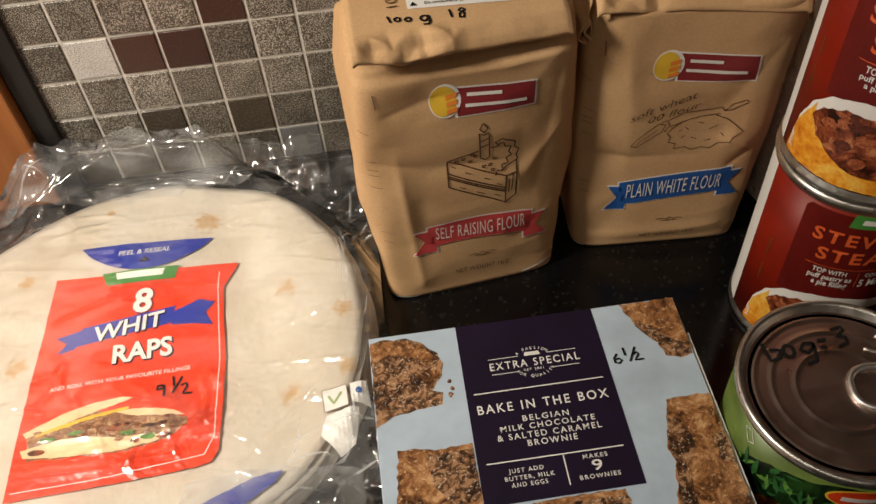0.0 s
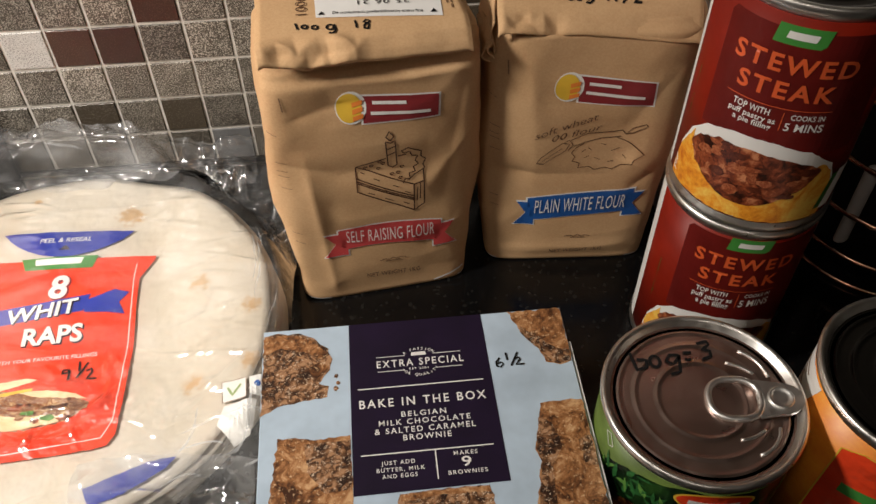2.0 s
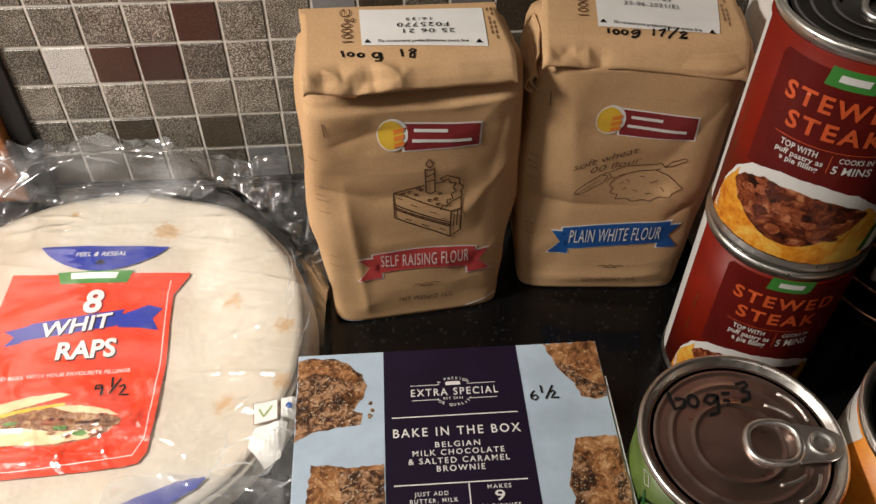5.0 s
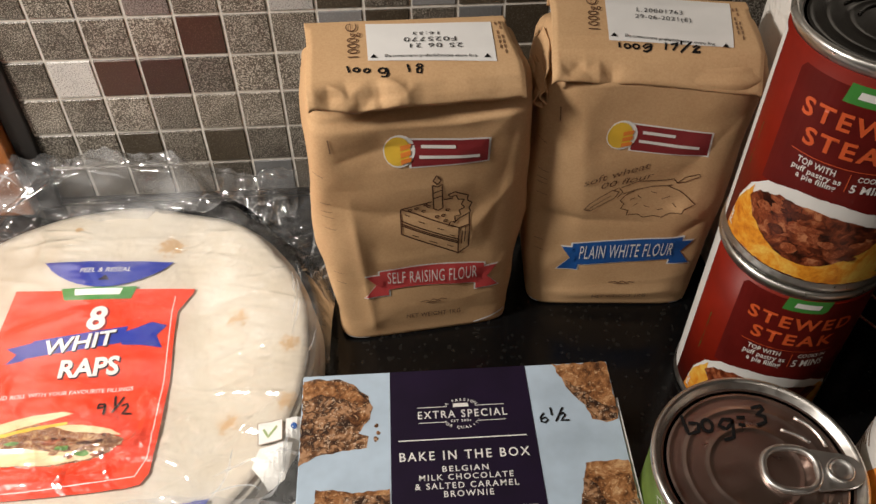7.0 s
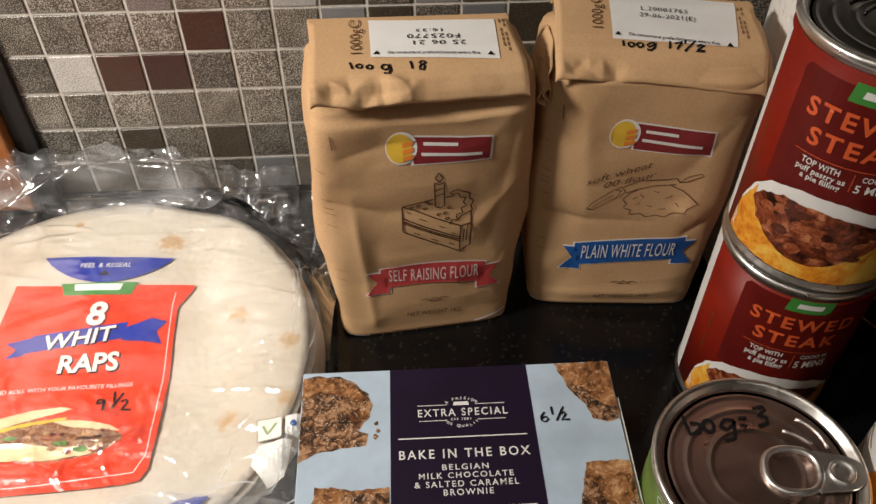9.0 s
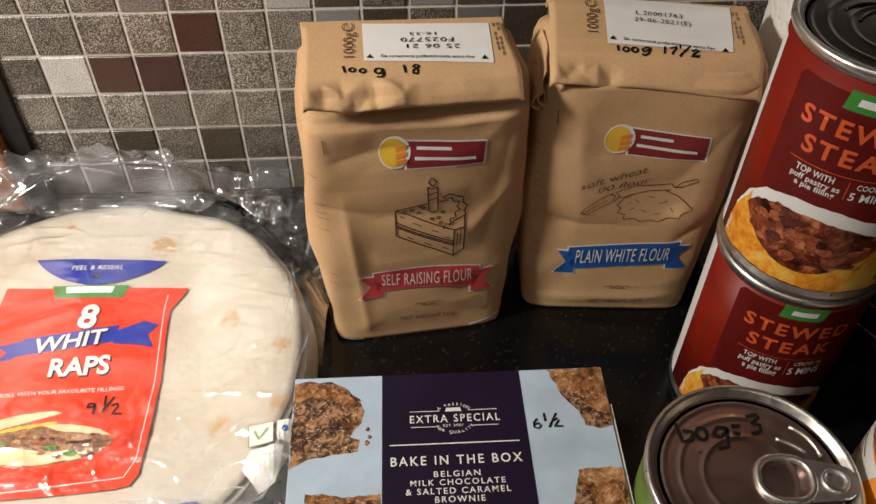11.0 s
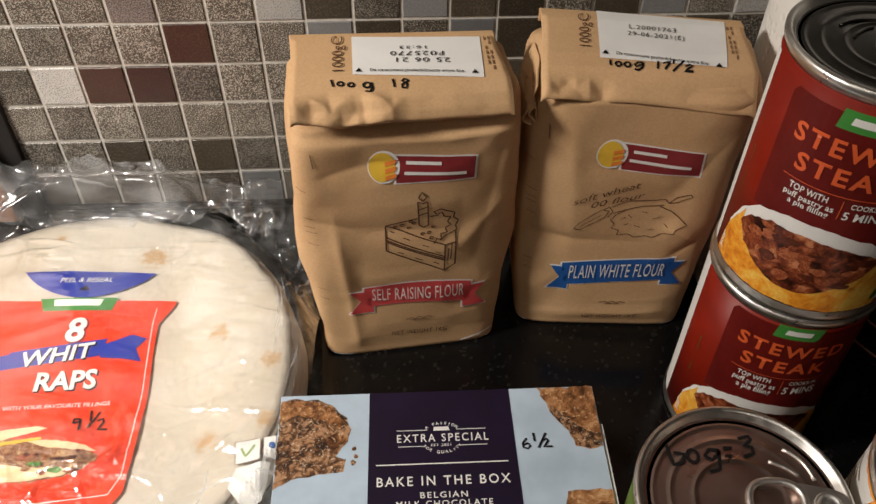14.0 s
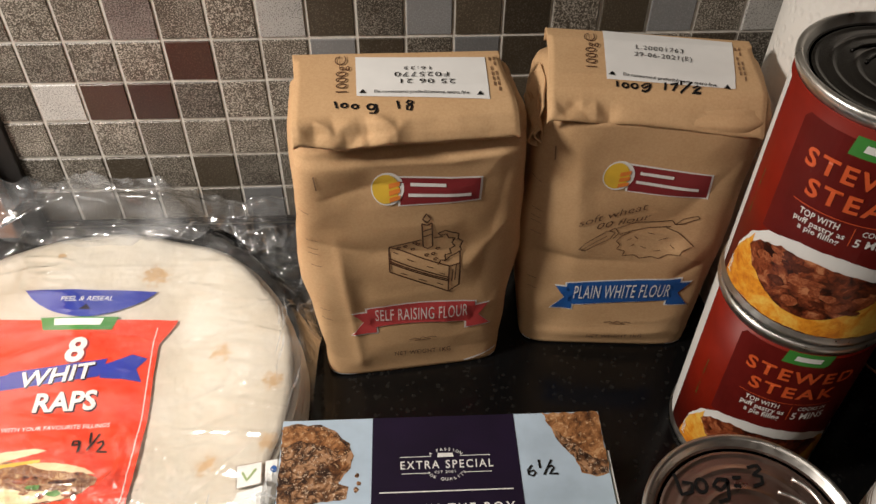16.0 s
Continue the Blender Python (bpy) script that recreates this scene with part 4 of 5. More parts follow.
def arc_band(x0, y0, x1, y1, sag, rise, n=14):
    """A crescent between two tips."""
    up = [(x0 + (x1 - x0) * k / n, y0 + (y1 - y0) * k / n + rise * 4 * (k / n) * (1 - k / n)) for k in range(n + 1)]
    down = [(x0 + (x1 - x0) * k / n, y0 + (y1 - y0) * k / n - sag * math.sin(math.pi * k / n) ** 0.75) for k in range(1, n)]
    return up + down[::-1]


def jag(pts, amp, seed, step=2.0):
    out = []
    for i, a in enumerate(pts):
        b = pts[(i + 1) % len(pts)]
        k = max(1, int(math.hypot(b[0] - a[0], b[1] - a[1]) / step))
        for s in range(k):
            x, y = a[0] + (b[0] - a[0]) * s / k, a[1] + (b[1] - a[1]) * s / k
            out.append((x + amp * noise.noise(Vector((x * 0.7, y * 0.7, seed))), y + amp * noise.noise(Vector((x * 0.7, y * 0.7, seed + 9)))))
    return out


red = [(-18.5, -92), (30, -94.5), (77.5, -96.5), (77, -99.5), (70.5, -112), (71.2, -132), (72.9, -155), (73, -186), (72.2, -206), (69, -211.5), (62, -213), (20, -215), (-21, -217), (-20.5, -170), (-19.5, -130)]
inner = [(-17, -97), (68, -101.5), (67.6, -112), (70.0, -155), (70, -198), (66, -207.4), (20, -211.6), (-18.6, -213)]
prints = []
prints.append(("red_panel", shape(over, [red], 0.30), POUCH_RED))
prints.append(("panel_line", strokes(over, [inner[1:]], 0.5, 0.5), WHITE))
prints.append(("resealing_strip", shape(over, [arc_band(-8.3, -72.2, 63.0, -75.6, 18.5, 0.6)], 0.35), ROYAL))
prints.append(("lettering", words(over, "PEEL & RESEAL", (26.5, -80.0), 3.3, 28, -1.5, 0.01, 0.12, 0.6), WHITE))
prints.append(("arrow_print", shape(over, [[(24, -87.5), (30.5, -87.8), (27.4, -83.8)]], 0.6), PLUM))
prints.append(("maker_plate", shape(over, [[(5.5, -92.0), (46.5, -93.4), (44.5, -101.8), (9.0, -100.8)]], 0.55), GREEN))
prints.append(("plate_bar", shape(over, [[(13, -93.2), (39, -94.2), (38, -98.6), (14, -97.8)]], 0.7), WHITE))
prints.append(("lettering", words(over, "8", (29.4, -114.8), 14.5, 9.6, -3, 0.03, 0.0, 0.6), WHITE))
prints.append(("ribbon", shape(over, [[(-3, -138.0), (44, -130.5), (46.5, -120.0), (0, -127.0)], [(43, -124.5), (58.5, -118.0), (66.5, -121.0), (62.0, -127.0), (66.0, -135.0), (55.5, -132.5), (45, -131.5)], [(-12.5, -131.0), (0, -128.0), (-2, -139.0), (-10.5, -141.0), (-6.5, -135.0)]], 0.55), ROYAL))
prints.append(("letter_shadow", words(over, "WHIT", (23.6, -130.6), 9.0, 35.6, 9, 0.036, 0.18, 0.7), PLUM))
prints.append(("letter_shadow", words(over, "RAPS", (32.2, -146.0), 10.6, 29.6, 3, 0.042, 0.0, 0.5), PLUM))
prints.append(("letter_shadow", words(over, "8", (30.1, -115.4), 14.5, 10.3, -3, 0.06, 0.0, 0.5), MAROON))
prints.append(("lettering", words(over, "WHIT", (23.0, -130.0), 9.0, 35, 9, 0.02, 0.18, 0.8), WHITE))
prints.append(("lettering", words(over, "RAPS", (31.6, -145.4), 10.6, 29, 3, 0.03, 0.0, 0.7), WHITE))
prints.append(("lettering", words(over, "AND ROLL WITH YOUR FAVOURITE FILLINGS", (23.0, -160.2), 2.3, 66, 3.0, 0.012, 0.0, 0.55), WHITE))
prints.append(("handwriting", strokes(over, [[(44.2, -167.4), (41.6, -167.2), (41.4, -169.6), (44.0, -169.0), (44.6, -167.2), (44.8, -173.4)], [(48.3, -162.4), (49.2, -168.6)], [(52.6, -163.2), (48.6, -172.4)], [(52.4, -168.4), (54.6, -167.2), (55.4, -169.0), (53.4, -173.0), (58.0, -173.2)]], 1.05, 0.75), INK))
prints.append(("filling_picture", shape(over, [jag([(-16, -186), (-2, -180), (14, -177), (30, -179), (46, -182), (57, -187), (58, -191), (48, -197), (30, -199.5), (8, -199), (-14, -198)], 1.2, 3.0)], 0.45), FILLING))
prints.append(("bread_picture", shape(over, [jag([(-18, -184), (-4, -177.5), (10, -172.5), (24, -170.8), (31, -172), (24, -174.5), (12, -177.5), (-2, -182.5), (-16, -187)], 0.5, 5.0), jag([(22, -178), (36, -178.4), (50, -181.6), (56, -185), (44, -184), (30, -181.4)], 0.5, 7.0)], 0.6), BREAD))
prints.append(("bread_picture", shape(over, [jag([(-18, -193), (0, -190), (14, -190.4), (26, -192.5), (40, -193.4), (48, -193), (44, -197), (24, -199.4), (6, -198.6), (-16, -197)], 0.6, 15.0)], 0.7), BREAD))
prints.append(("cheese_picture", shape(over, [jag([(-12, -185.5), (0, -181.8), (14, -178.6), (29, -176.4), (29, -178.0), (14, -180.4), (0, -183.8), (-12, -187.2)], 0.4, 16.0)], 0.75), YELLOW))
rng = random.Random(31)
for k in range(14):
    x, y = rng.uniform(-12, 50), rng.choice((-185.5, -188, -194.5)) + rng.uniform(-1.2, 1.2)
    prints.append(("meat_picture", shape(over, [jag(disc_pts(x, y, rng.uniform(1.8, 4.0), rng.uniform(0.8, 1.6), 9), 0.5, k)], 0.80 + 0.01 * k), MEAT if k % 3 else FILLING))
for x, y in ((6, -187.4), (30, -191.2), (-6, -189.6), (40, -194.6)):
    prints.append(("salad_picture", shape(over, [jag(disc_pts(x, y, 3.6, 1.2, 10), 0.8, x)], 0.97), LIGHT_LEAF))
prints.append(("recycling_mark", shape(over, [[(119.5, -186), (131.0, -185), (131.6, -195.4), (120.2, -196.4)], [(132.6, -185), (140.5, -184.4), (141, -193.6), (133.2, -194.6)]], 0.4, 2.0), WHITE))
prints.append(("recycling_tick", strokes(over, [[(122.4, -189.0), (124.8, -193.0), (128.6, -188.0)]], 1.1, 0.6), OLIVE))
prints.append(("blue_mark", shape(over, [disc_pts(136.6, -189.2, 1.5, 1.6, 10)], 0.6), BLUE))
prints.append(("print_frame", strokes(over, [[(119.5, -186), (131.0, -185), (131.6, -195.4), (120.2, -196.4), (119.5, -186)]], 0.25, 0.7), FADED_INK))
prints.append(("back_print", shape(over, [[(121, -198), (136, -196), (133, -212), (126, -217), (118, -207)]], 0.4, 2.0), WHITE))
prints.append(("back_band", shape(over, [jag([(62, -232), (88, -221.5), (101, -219.5), (97, -225), (80, -236), (66, -241)], 0.7, 8.0)], 0.5, 2.5), ROYAL))


def film_end_bm(x0, x1, y0, y1, nx, ny, seed):
    """A loose doubled end of the bag, lying in long soft folds over the first layer."""
    bm = bmesh.new()
    grid = []
    for j in range(ny + 1):
        row = []
        for i in range(nx + 1):
            u, v = i / nx, j / ny
            x, y = x0 + (x1 - x0) * u, y0 + (y1 - y0) * v
            p = Vector((x, y, 0))
            x += 0.004 * noise.noise(Vector((y * 45, u * 3, seed)))
            y += 0.004 * noise.noise(Vector((x * 40, v * 3, seed + 4)))
            long = 1 - abs(noise.noise(Vector((x * 26 + y * 60, y * 16 - x * 34, seed + 2))))
            cell = noise.voronoi(Vector((x * 55 + noise.noise(p * 20), y * 45, seed)))[0]
            h = 0.0016 + 0.013 * max(0, long - 0.6) + 0.0018 * (cell[1] - cell[0])
            base = film_on(min(max(x, -0.135), 0.138) * 1000, min(y, -0.008) * 1000, 0)
            row.append(bm.verts.new((x, min(y, -0.006), base.z + h)))
        grid.append(row)
    for a, b in zip(grid, grid[1:]):
        for i in range(nx):
            bm.faces.new((a[i], a[i + 1], b[i + 1], b[i]))
    bm.normal_update()
    return bm


# loose ends get more of the white haze that paints in reflections
LOOSE = clear_film()
LOOSE.name = "loose_film"
for node in LOOSE.node_tree.nodes:
    if node.type == "VALTORGB":
        node.color_ramp.elements[0].color, node.color_ramp.elements[1].color = (0.05, 0.05, 0.05, 1), (0.28, 0.28, 0.28, 1)
ends = [film_end_bm(-0.105, 0.128, -0.042, -0.008, 150, 36, 3.0), film_end_bm(0.06, 0.135, -0.25, -0.222, 60, 30, 14.0)]
part("film_bag", film, FILM, pack, "clear crumpled plastic film", True).visible_shadow = False
for end in ends:
    part("film_end", end, LOOSE, pack, "loose doubled plastic film", True).visible_shadow = False
for name, bm, material in prints:
    part(name, bm, material, pack)
rng = random.Random(21)


def glare_streak(x, y, turn, length, width):
    """A narrow whitish ribbon on the film, painted in for the highlight along a fold."""
    pts, a = [], turn
    for k in range(9):
        pts.append((x, y))
        a += rng.uniform(-0.22, 0.22)
        x, y = x + math.cos(a) * length / 8, y + math.sin(a) * length / 8
    bm = bmesh.new()
    left, right = [], []
    for k, q in enumerate(pts):
        w = width * math.sin(math.pi * (k + 0.35) / 8.7) * rng.uniform(0.6, 1.2)
        e = Vector(pts[min(k + 1, 8)]) - Vector(pts[max(k - 1, 0)])
        e = Vector((-e.y, e.x)).normalized() * w / 2
        left.append(bm.verts.new((q[0] + e.x, q[1] + e.y, 0)))
        right.append(bm.verts.new((q[0] - e.x, q[1] - e.y, 0)))
    for k in range(8):
        bm.faces.new((left[k], right[k], right[k + 1], left[k + 1]))
    fine_cut(bm, 4.0)
    lay(bm, film_on, 0.25)
    ob = part("film_glare", bm, FOLD_GLARE, pack, "", True)
    ob.visible_shadow = False


for _ in range(8):
    glare_streak(rng.uniform(-60, 110), rng.uniform(-40, -16), rng.choice((0.1, 0.5, 2.7)) + rng.uniform(-0.3, 0.3), rng.uniform(14, 38), rng.uniform(0.7, 1.8))
for _ in range(8):
    glare_streak(rng.uniform(128, 146), rng.uniform(-165, -60), 1.5 + rng.uniform(-0.35, 0.45), rng.uniform(14, 36), rng.uniform(0.7, 1.8))
for _ in range(9):
    glare_streak(rng.uniform(90, 136), rng.uniform(-235, -200), 0.6 + rng.uniform(-0.4, 0.4), rng.uniform(10, 26), rng.uniform(0.8, 2.0))
# ---- brownie box ----
BZ = 0.066
carton = thing("baking_mix_box", (0.211, -0.245, 0), "pale blue and dark plum brownie baking mix carton lying flat", "box")
part("body", box_bm(0.1460, 0.2755, -0.305, -0.1905, 0.0004, BZ - 0.0006, 0.0008), CARD, carton)
part("top_panel", box_bm(0.1458, 0.2757, -0.3052, -0.1903, BZ - 0.0006, BZ, 0.0003, 1), SKY, carton)
part("back_panel", box_bm(0.1470, 0.2745, -0.1902, -0.1899, 0.002, BZ - 0.001), SKY, carton)
part("end_panel", box_bm(0.2756, 0.2759, -0.304, -0.1915, 0.003, BZ - 0.0032), SKY, carton)
part("flap_edge", box_bm(0.2761, 0.2769, -0.304, -0.2085, BZ - 0.004, BZ - 0.0008), CARD, carton, "white card flap edge")
lid_on = flat_on(BZ)
pictures = [
    (BROWNIE, 0.10, [(146.0, -193), (152, -192.2), (161, -193), (167, -196), (173, -202), (175, -208), (174, -213), (169, -219.5), (173, -221), (172.5, -226.5), (161, -227.5), (153, -229), (146.0, -233)]),
    (CRUST, 0.16, [(146.0, -194.5), (152, -193), (161, -194), (168, -198.5), (173, -205), (171, -208), (163, -202.5), (154, -200), (146.0, -203)]),
    (CRUST, 0.16, [(164, -212), (170, -208.5), (173.5, -211.5), (168.5, -217.5)]),
    (CRUST, 0.10, [(252.4, -190.6), (275.4, -190.6), (275.4, -219.0), (270, -220.2), (265, -218), (262.4, -211.6), (257, -204)]),
    (BROWNIE, 0.16, [(255.6, -198), (262, -204), (270, -212.5), (275.2, -213), (275.2, -219.0), (270, -220), (265, -217.8), (262.4, -211.6), (257, -204)]),
    (CRUST, 0.10, [(258.6, -237.8), (264, -238), (275.4, -237.6), (275.4, -300), (247.5, -300), (249.4, -280), (252, -272), (252.4, -267), (254, -264), (252.6, -258), (256.6, -244)]),
    (BROWNIE, 0.16, [(256.4, -244.5), (261, -247), (263, -258), (258, -266), (256, -283), (249.8, -283), (252.2, -272), (254, -264), (253, -257)]),
    (BROWNIE, 0.16, [(270, -256), (275.2, -254), (275.2, -268), (270.6, -266)]),
    (CRUST, 0.10, [(153, -243.6), (162, -244), (167, -245.6), (181.6, -244.6), (181.6, -300), (147.4, -300), (151, -265)]),
    (BROWNIE, 0.16, [(163.5, -247), (168, -247), (181.4, -246.4), (181.4, -268), (171, -268.5), (165, -259)]),
    (BROWNIE, 0.10, [(199, -271.6), (217, -271.0), (233, -271.2), (236, -300), (192, -300)]),
    (CRUST, 0.16, [(199, -271.8), (216, -271.4), (232.6, -271.6), (233.2, -274), (216, -273.4), (199, -274.6)]),
]
for k, (stuff, lift, pts) in enumerate(pictures):
    part("brownie_picture", shape(lid_on, [jag(pts, 1.0, 11.0 + k)], lift, 6.0), stuff, carton, "printed chocolate brownie picture")
part("crumb_print", shape(lid_on, [jag(disc_pts(x, y, r, r * 1.2, 8), 0.5, x) for x, y, r in ((176.5, -216.5, 0.9), (177.2, -219.8, 0.8), (176.2, -222.4, 1.0))], 0.10, 6.0), BROWNIE, carton)
part("plum_panel", shape(lid_on, [[(182.4, -190.6), (240.2, -190.6), (240.9, -270.4), (181.8, -270.8)]], 0.2, 20.0), PLUM, carton)
rows = [("EXTRA SPECIAL", 211.6, -213.0, 3.5, 36.5), ("BAKE IN THE BOX", 211.0, -231.8, 3.9, 51.5), ("BELGIAN", 211.0, -237.7, 2.4, 18.0), ("MILK CHOCOLATE", 211.0, -241.2, 2.4, 36.5), ("& SALTED CARAMEL", 211.0, -244.8, 2.5, 40.0), ("BROWNIE", 211.4, -248.3, 2.5, 19.0),
        ("JUST ADD", 199.4, -258.6, 1.7, 13.0), ("BUTTER, MILK", 200.0, -261.5, 1.7, 18.4), ("AND EGGS", 199.6, -264.2, 1.7, 13.4), ("MAKES", 225.4, -257.0, 1.7, 9.2), ("9", 225.4, -260.9, 4.2, 3.8), ("BROWNIES", 225.4, -265.0, 1.7, 15.0), ("EST 2001", 211.0, -216.2, 1.1, 8.0)]
for text, x, y, h, w in rows:
    part("lettering", words(lid_on, text, (x, y), h, w, 0, 0.011, 0, 0.35, 40.0, 1.3), WHITE, carton)
for text, rad, mid in (("A PASSION", 9.0, 90), ("FOR QUALITY", -9.0, -90)):
    bms = []
    for i, ch in enumerate(text):
        if ch == " ":
            continue
        f = (i - (len(text) - 1) / 2) * 11.0
        a = radians(mid - f if mid > 0 else mid + f)
        bms.append(words(lid_on, ch, (211.4 + 8.6 * math.cos(a), -212.8 + 6.6 * math.sin(a)), 1.25, None, math.degrees(a) - 90 if mid > 0 else math.degrees(a) + 90, 0.015, 0, 0.35, 40))
    part("lettering", joined(*bms), WHITE, carton)
part("maker_plate", shape(lid_on, [[(208, -209.6), (214.6, -209.6), (214.2, -207.8), (208.4, -207.8)]], 0.35, 20), WHITE, carton)
for a, b, w in (((193.4, -209.2), (205.6, -209.2), 0.3), ((217.2, -209.2), (229.2, -209.2), 0.3), ((193.8, -216.5), (205, -216.5), 0.3), ((217.4, -216.5), (229.2, -216.5), 0.3), ((185.2, -224.3), (236.8, -224.3), 0.5), ((185.2, -254.5), (236.8, -254.5), 0.5), ((213.9, -255.0), (213.9, -267.0), 0.5)):
    part("rule", strokes(lid_on, [[a, b]], w), WHITE, carton)
part("handwriting", strokes(lid_on, [[(245.0, -214.6), (243.4, -216.6), (243.4, -218.6), (245.0, -219.2), (246.2, -218.0), (245.4, -216.8), (243.6, -217.4)], [(248.0, -212.2), (248.2, -216.0)], [(253.0, -212.4), (249.4, -219.0)], [(251.6, -215.8), (253.0, -215.0), (253.6, -216.0), (251.6, -218.6), (255.0, -218.6)]], 0.85), INK, carton)


# ---- tins ----
def can(at, z0, h, rim, label, category_group, lid, bead=(0.82, 0.66, 0.44)):
    """A food tin: seamed rims, a lid with pressed rings and a paper label left to the caller."""
    cx, cy = at
    ob = thing("food_tin", (cx, cy, z0), label, "tin", category_group)
    b = rim - 0.0011
    prof = [(0.0, z0 + 0.003), (rim - 0.003, z0 + 0.003), (rim - 0.0022, z0 + 0.0004), (rim - 0.0006, z0 + 0.0004), (rim, z0 + 0.0012), (rim, z0 + 0.003), (b, z0 + 0.0042), (b, z0 + h - 0.0048), (rim, z0 + h - 0.0034), (rim + 0.0002, z0 + h - 0.0012), (rim - 0.0006, z0 + h - 0.0002), (rim - 0.0016, z0 + h - 0.0002), (rim - 0.0024, z0 + h - 0.0012), (rim - 0.0041, z0 + h - 0.0035)]
    part("body", lathe(prof, cx, cy, 96), TIN, ob, "", True)
    zl, prof = z0 + h - 0.0034, []
    r0 = rim - 0.0039
    prof += [(r0 + 0.0004, zl + 0.0004), (r0 - 0.0006, zl), (r0 - 0.0016, zl), (r0 - 0.0028, zl)]
    for f in bead:
        r = rim * f
        prof += [(r + 0.0022, zl), (r + 0.0009, zl), (r + 0.0003, zl + 0.00035), (r - 0.0003, zl + 0.00035), (r - 0.0009, zl), (r - 0.0022, zl)]
    prof.append((0.0, zl))
    part("lid", lathe(prof, cx, cy, 96), lid, ob, "", True)
    return ob, zl


def pull_tab(ob, x, y, z, turn, lid, size=1.0):
    """A ring-pull: an oval ring, its plate and rivet."""
    m = Matrix.Translation((x, y, z)) @ pose(0, 0, 0, 0, -4, turn) @ Matrix.Scale(size, 4)
    loop = [m @ Vector((-0.0080 + 0.0090 * math.copysign(abs(math.cos(a)) ** 0.8, math.cos(a)), 0.0082 * math.copysign(abs(math.sin(a)) ** 0.8, math.sin(a)), 0.0016)) for a in [2 * math.pi * k / 40 for k in range(40)]]
    ring = part("pull_tab", tube(loop, 0.0013 * size, 10, True), ALLOY, ob, "bright metal ring pull", True)
    bm = bmesh.new()
    n = 32
    outer = [(0.0075 + 0.0082 * math.cos(a), 0.0066 * math.sin(a)) for a in [math.pi * (k / n - 0.5) for k in range(n + 1)]] + [(-0.0005, 0.0080), (-0.0005, -0.0080)]
    low = [bm.verts.new(m @ Vector((px, py, 0.0009))) for px, py in outer]
    high = [bm.verts.new(m @ Vector((px, py, 0.0022))) for px, py in outer]
    bm.faces.new(low[::-1])
    bm.faces.new(high)
    for k in range(len(outer)):
        bm.faces.new((low[k], low[(k + 1) % len(outer)], high[(k + 1) % len(outer)], high[k]))
    bmesh.ops.bevel(bm, geom=bm.edges[:], offset=0.0003, segments=2, affect="EDGES")
    bmesh.ops.recalc_face_normals(bm, faces=bm.faces[:])
    part("tab_plate", bm, ALLOY, ring)
    rivet = lathe([(0.0045, 0.0021), (0.0045, 0.0029), (0.0038, 0.0031), (0.0034, 0.0024), (0.0015, 0.0024), (0.0, 0.0025)], 0, 0, 32)
    rivet.transform(m @ Matrix.Translation((0.0078, 0, 0)))
    part("rivet", rivet, ALLOY, ring, "", True)
    score = [[(0.0008, 0.0115), (-0.0030, 0.0150), (-0.0085, 0.0160)], [(0.0008, -0.0115), (-0.0030, -0.0150), (-0.0085, -0.0160)], [(0.006, 0.0105), (0.0045, 0.0185), (-0.003, 0.0215)], [(0.006, -0.0105), (0.0045, -0.0185), (-0.003, -0.0215)], [(0.0165, 0.0045), (0.0150, 0.0115)], [(0.0165, -0.0045), (0.0150, -0.0115)]]
    for line in score:
        pts = [m @ Vector((px, py, 0.0)) for px, py in line]
        a, b = pts[0], pts[-1]
        c = pts[len(pts) // 2]
        curve = [(1 - s) ** 2 * a + 2 * s * (1 - s) * c + s * s * b for s in [k / 8 for k in range(9)]]
        for p in curve:
            p.z = z + 0.0001
        part("pressed_line", tube(curve, 0.0007, 6), lid if lid is DARK_LID else ALLOY, ob, "", True)


def sleeve(cx, cy, r, z0, z1, n=96):
    """A paper label wrapped round a tin."""
    return lathe([(r - 0.0002, z0), (r, z0), (r, z1), (r - 0.0002, z1)], cx, cy, n)


